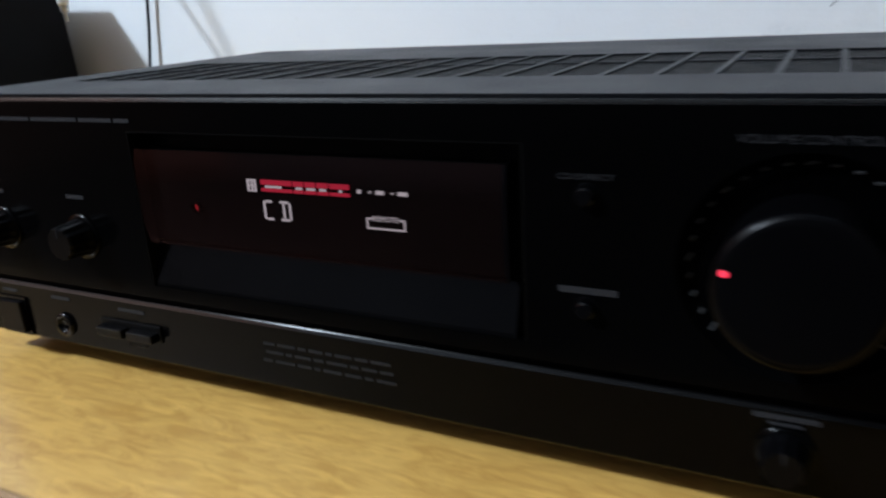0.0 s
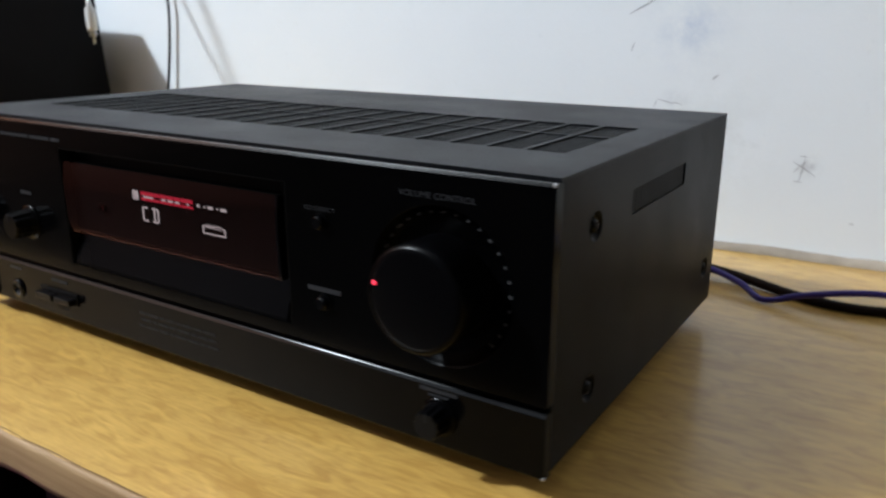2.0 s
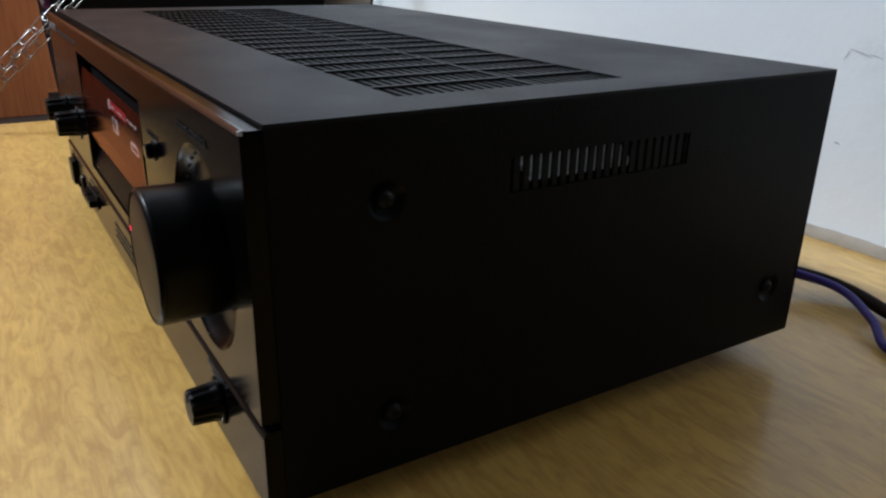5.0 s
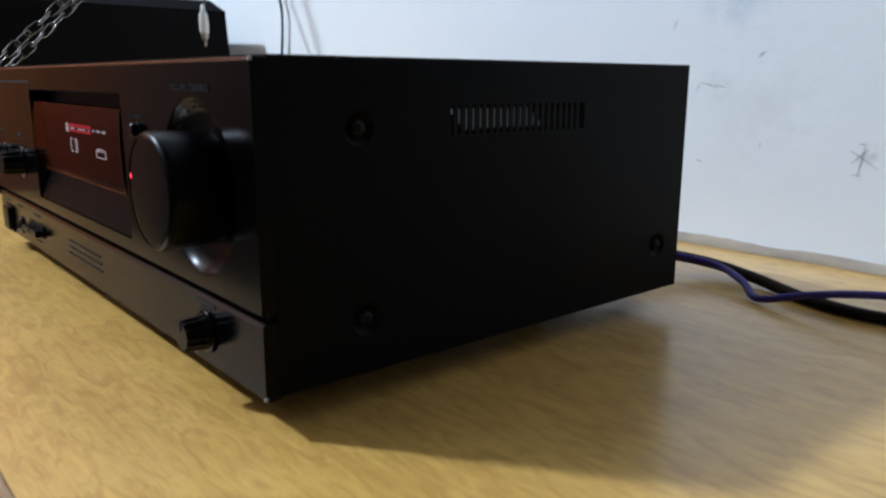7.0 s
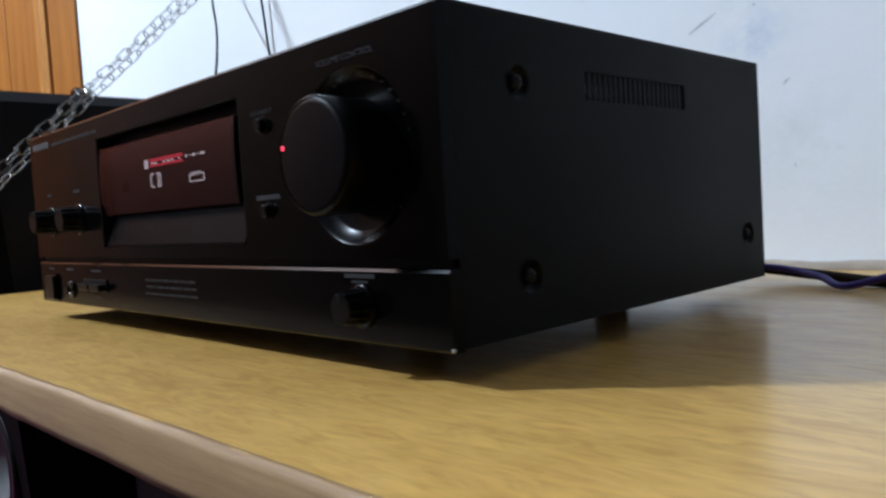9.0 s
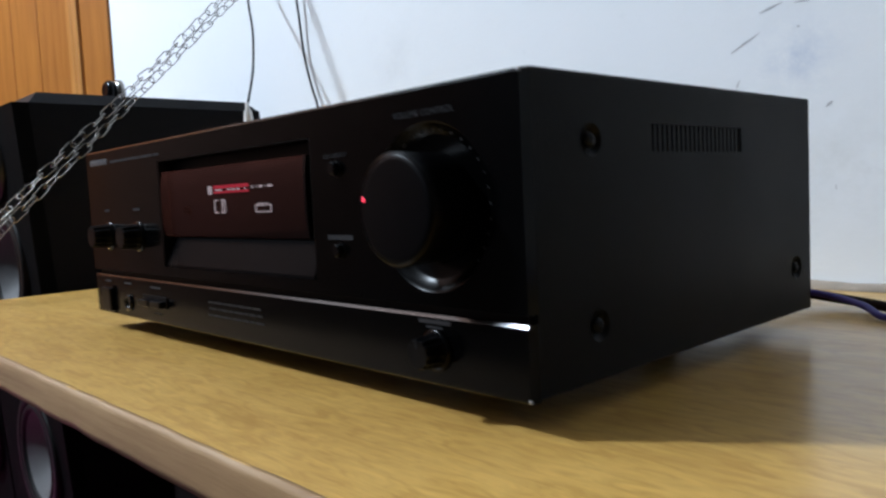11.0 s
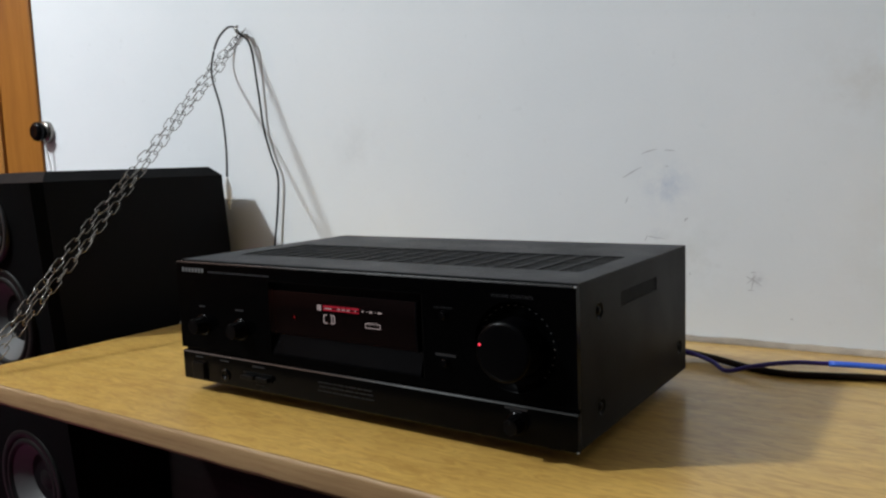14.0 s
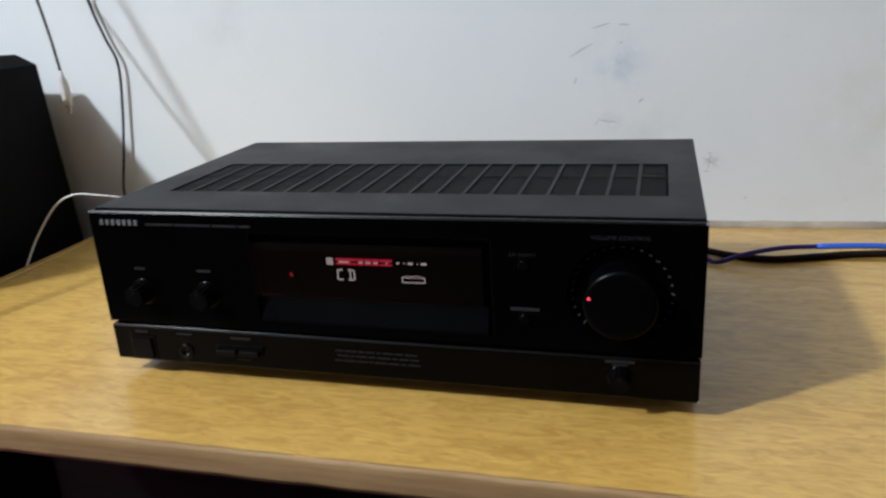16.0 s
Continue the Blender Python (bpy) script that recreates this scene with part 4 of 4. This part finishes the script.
# ---- wooden door in the wall ----
door = thing("door_1", "orange varnished wooden door with vertical mouldings", "door")
door.matrix_basis = TURN_ROOM
door["kind"] = "structure"
DX = -1.118
part("casing", boxes((DX - 0.135, DX, WALL_Y - 0.006, WALL_Y + 0.01, FLOOR_Z, 1.62), bevel=0.004), DOOR, door)
part("moulding", boxes((DX - 0.165, DX - 0.1365, WALL_Y - 0.012, WALL_Y + 0.01, FLOOR_Z, 1.62), bevel=0.006), DOOR_PALE, door, "paler vertical moulding")
part("moulding", boxes((DX - 0.200, DX - 0.168, WALL_Y - 0.010, WALL_Y + 0.01, FLOOR_Z, 1.62), bevel=0.006), DOOR_PALE, door, "paler vertical moulding")
for i in range(8):
    x1 = DX - 0.204 - i * 0.18
    part("door_panel", boxes((x1 - 0.176, x1, WALL_Y - 0.005, WALL_Y + 0.01, FLOOR_Z, 1.62), bevel=0.003), DOOR, door)
knob = part("bell_knob", lathe([(0.0, -0.020), (0.008, -0.021), (0.014, -0.022), (0.019, -0.018), (0.020, -0.012), (0.018, -0.006), (0.015, -0.002), (0.015, 0.0)], 32, centre=(DX + 0.014, WALL_Y - 0.006, 0.318)), GLOSS, door, "round glossy black knob", smooth=True)
part("backplate", lathe([(0.0, -0.006), (0.019, -0.006), (0.022, -0.002), (0.022, 0.0055)], 32, centre=(DX + 0.019, WALL_Y - 0.006, 0.317)), NICKEL, knob, smooth=True)
part("pull_wire", tube(smooth_line([(DX + 0.024, WALL_Y - 0.014, 0.305), (DX + 0.026, WALL_Y - 0.010, 0.275), (DX + 0.028, WALL_Y - 0.006, 0.23), (DX + 0.029, WALL_Y - 0.005, 0.12)], 6), 0.0018, 6), WHITE, knob, smooth=True)

# ---- low dark cabinet under the shelf, cloth on the floor ----
cab = thing("storage_cabinet", "dark stained wooden cabinet under the shelf", "cabinet")
cab.matrix_basis = TURN_ROOM
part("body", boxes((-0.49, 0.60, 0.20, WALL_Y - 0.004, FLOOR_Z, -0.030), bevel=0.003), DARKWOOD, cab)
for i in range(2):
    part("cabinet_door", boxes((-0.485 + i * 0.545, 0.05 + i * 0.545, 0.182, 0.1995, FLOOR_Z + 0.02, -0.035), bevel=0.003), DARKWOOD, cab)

bm = bmesh.new()
NX, NY = 110, 70
grid = {}
for i in range(NX + 1):
    for j in range(NY + 1):
        x, y = -1.70 + 1.36 * i / NX, -0.42 + 0.58 * j / NY
        f = noise.noise(Vector((x * 5, y * 5, 1))) * 0.5 + 0.5
        g = abs(noise.noise(Vector((x * 11 + y * 4, y * 9, 4))))
        edge = min(1, 6 * min(i / NX, 1 - i / NX, j / NY, 1 - j / NY))
        grid[i, j] = bm.verts.new((x, y, FLOOR_Z + 0.004 + edge * (0.014 + 0.026 * f + 0.024 * (1 - g) ** 3)))
for i in range(NX):
    for j in range(NY):
        if grid[i, j].co.x < -0.56 and grid[i, j + 1].co.y > 0.056:
            continue
        bm.faces.new((grid[i, j], grid[i + 1, j], grid[i + 1, j + 1], grid[i, j + 1]))
bmesh.ops.delete(bm, geom=[v for v in bm.verts if not v.link_faces], context="VERTS")
tagged(part("velvet_cloth", bm, VELVET, smooth=True), "crumpled magenta velvet cloth on the floor", "cloth")
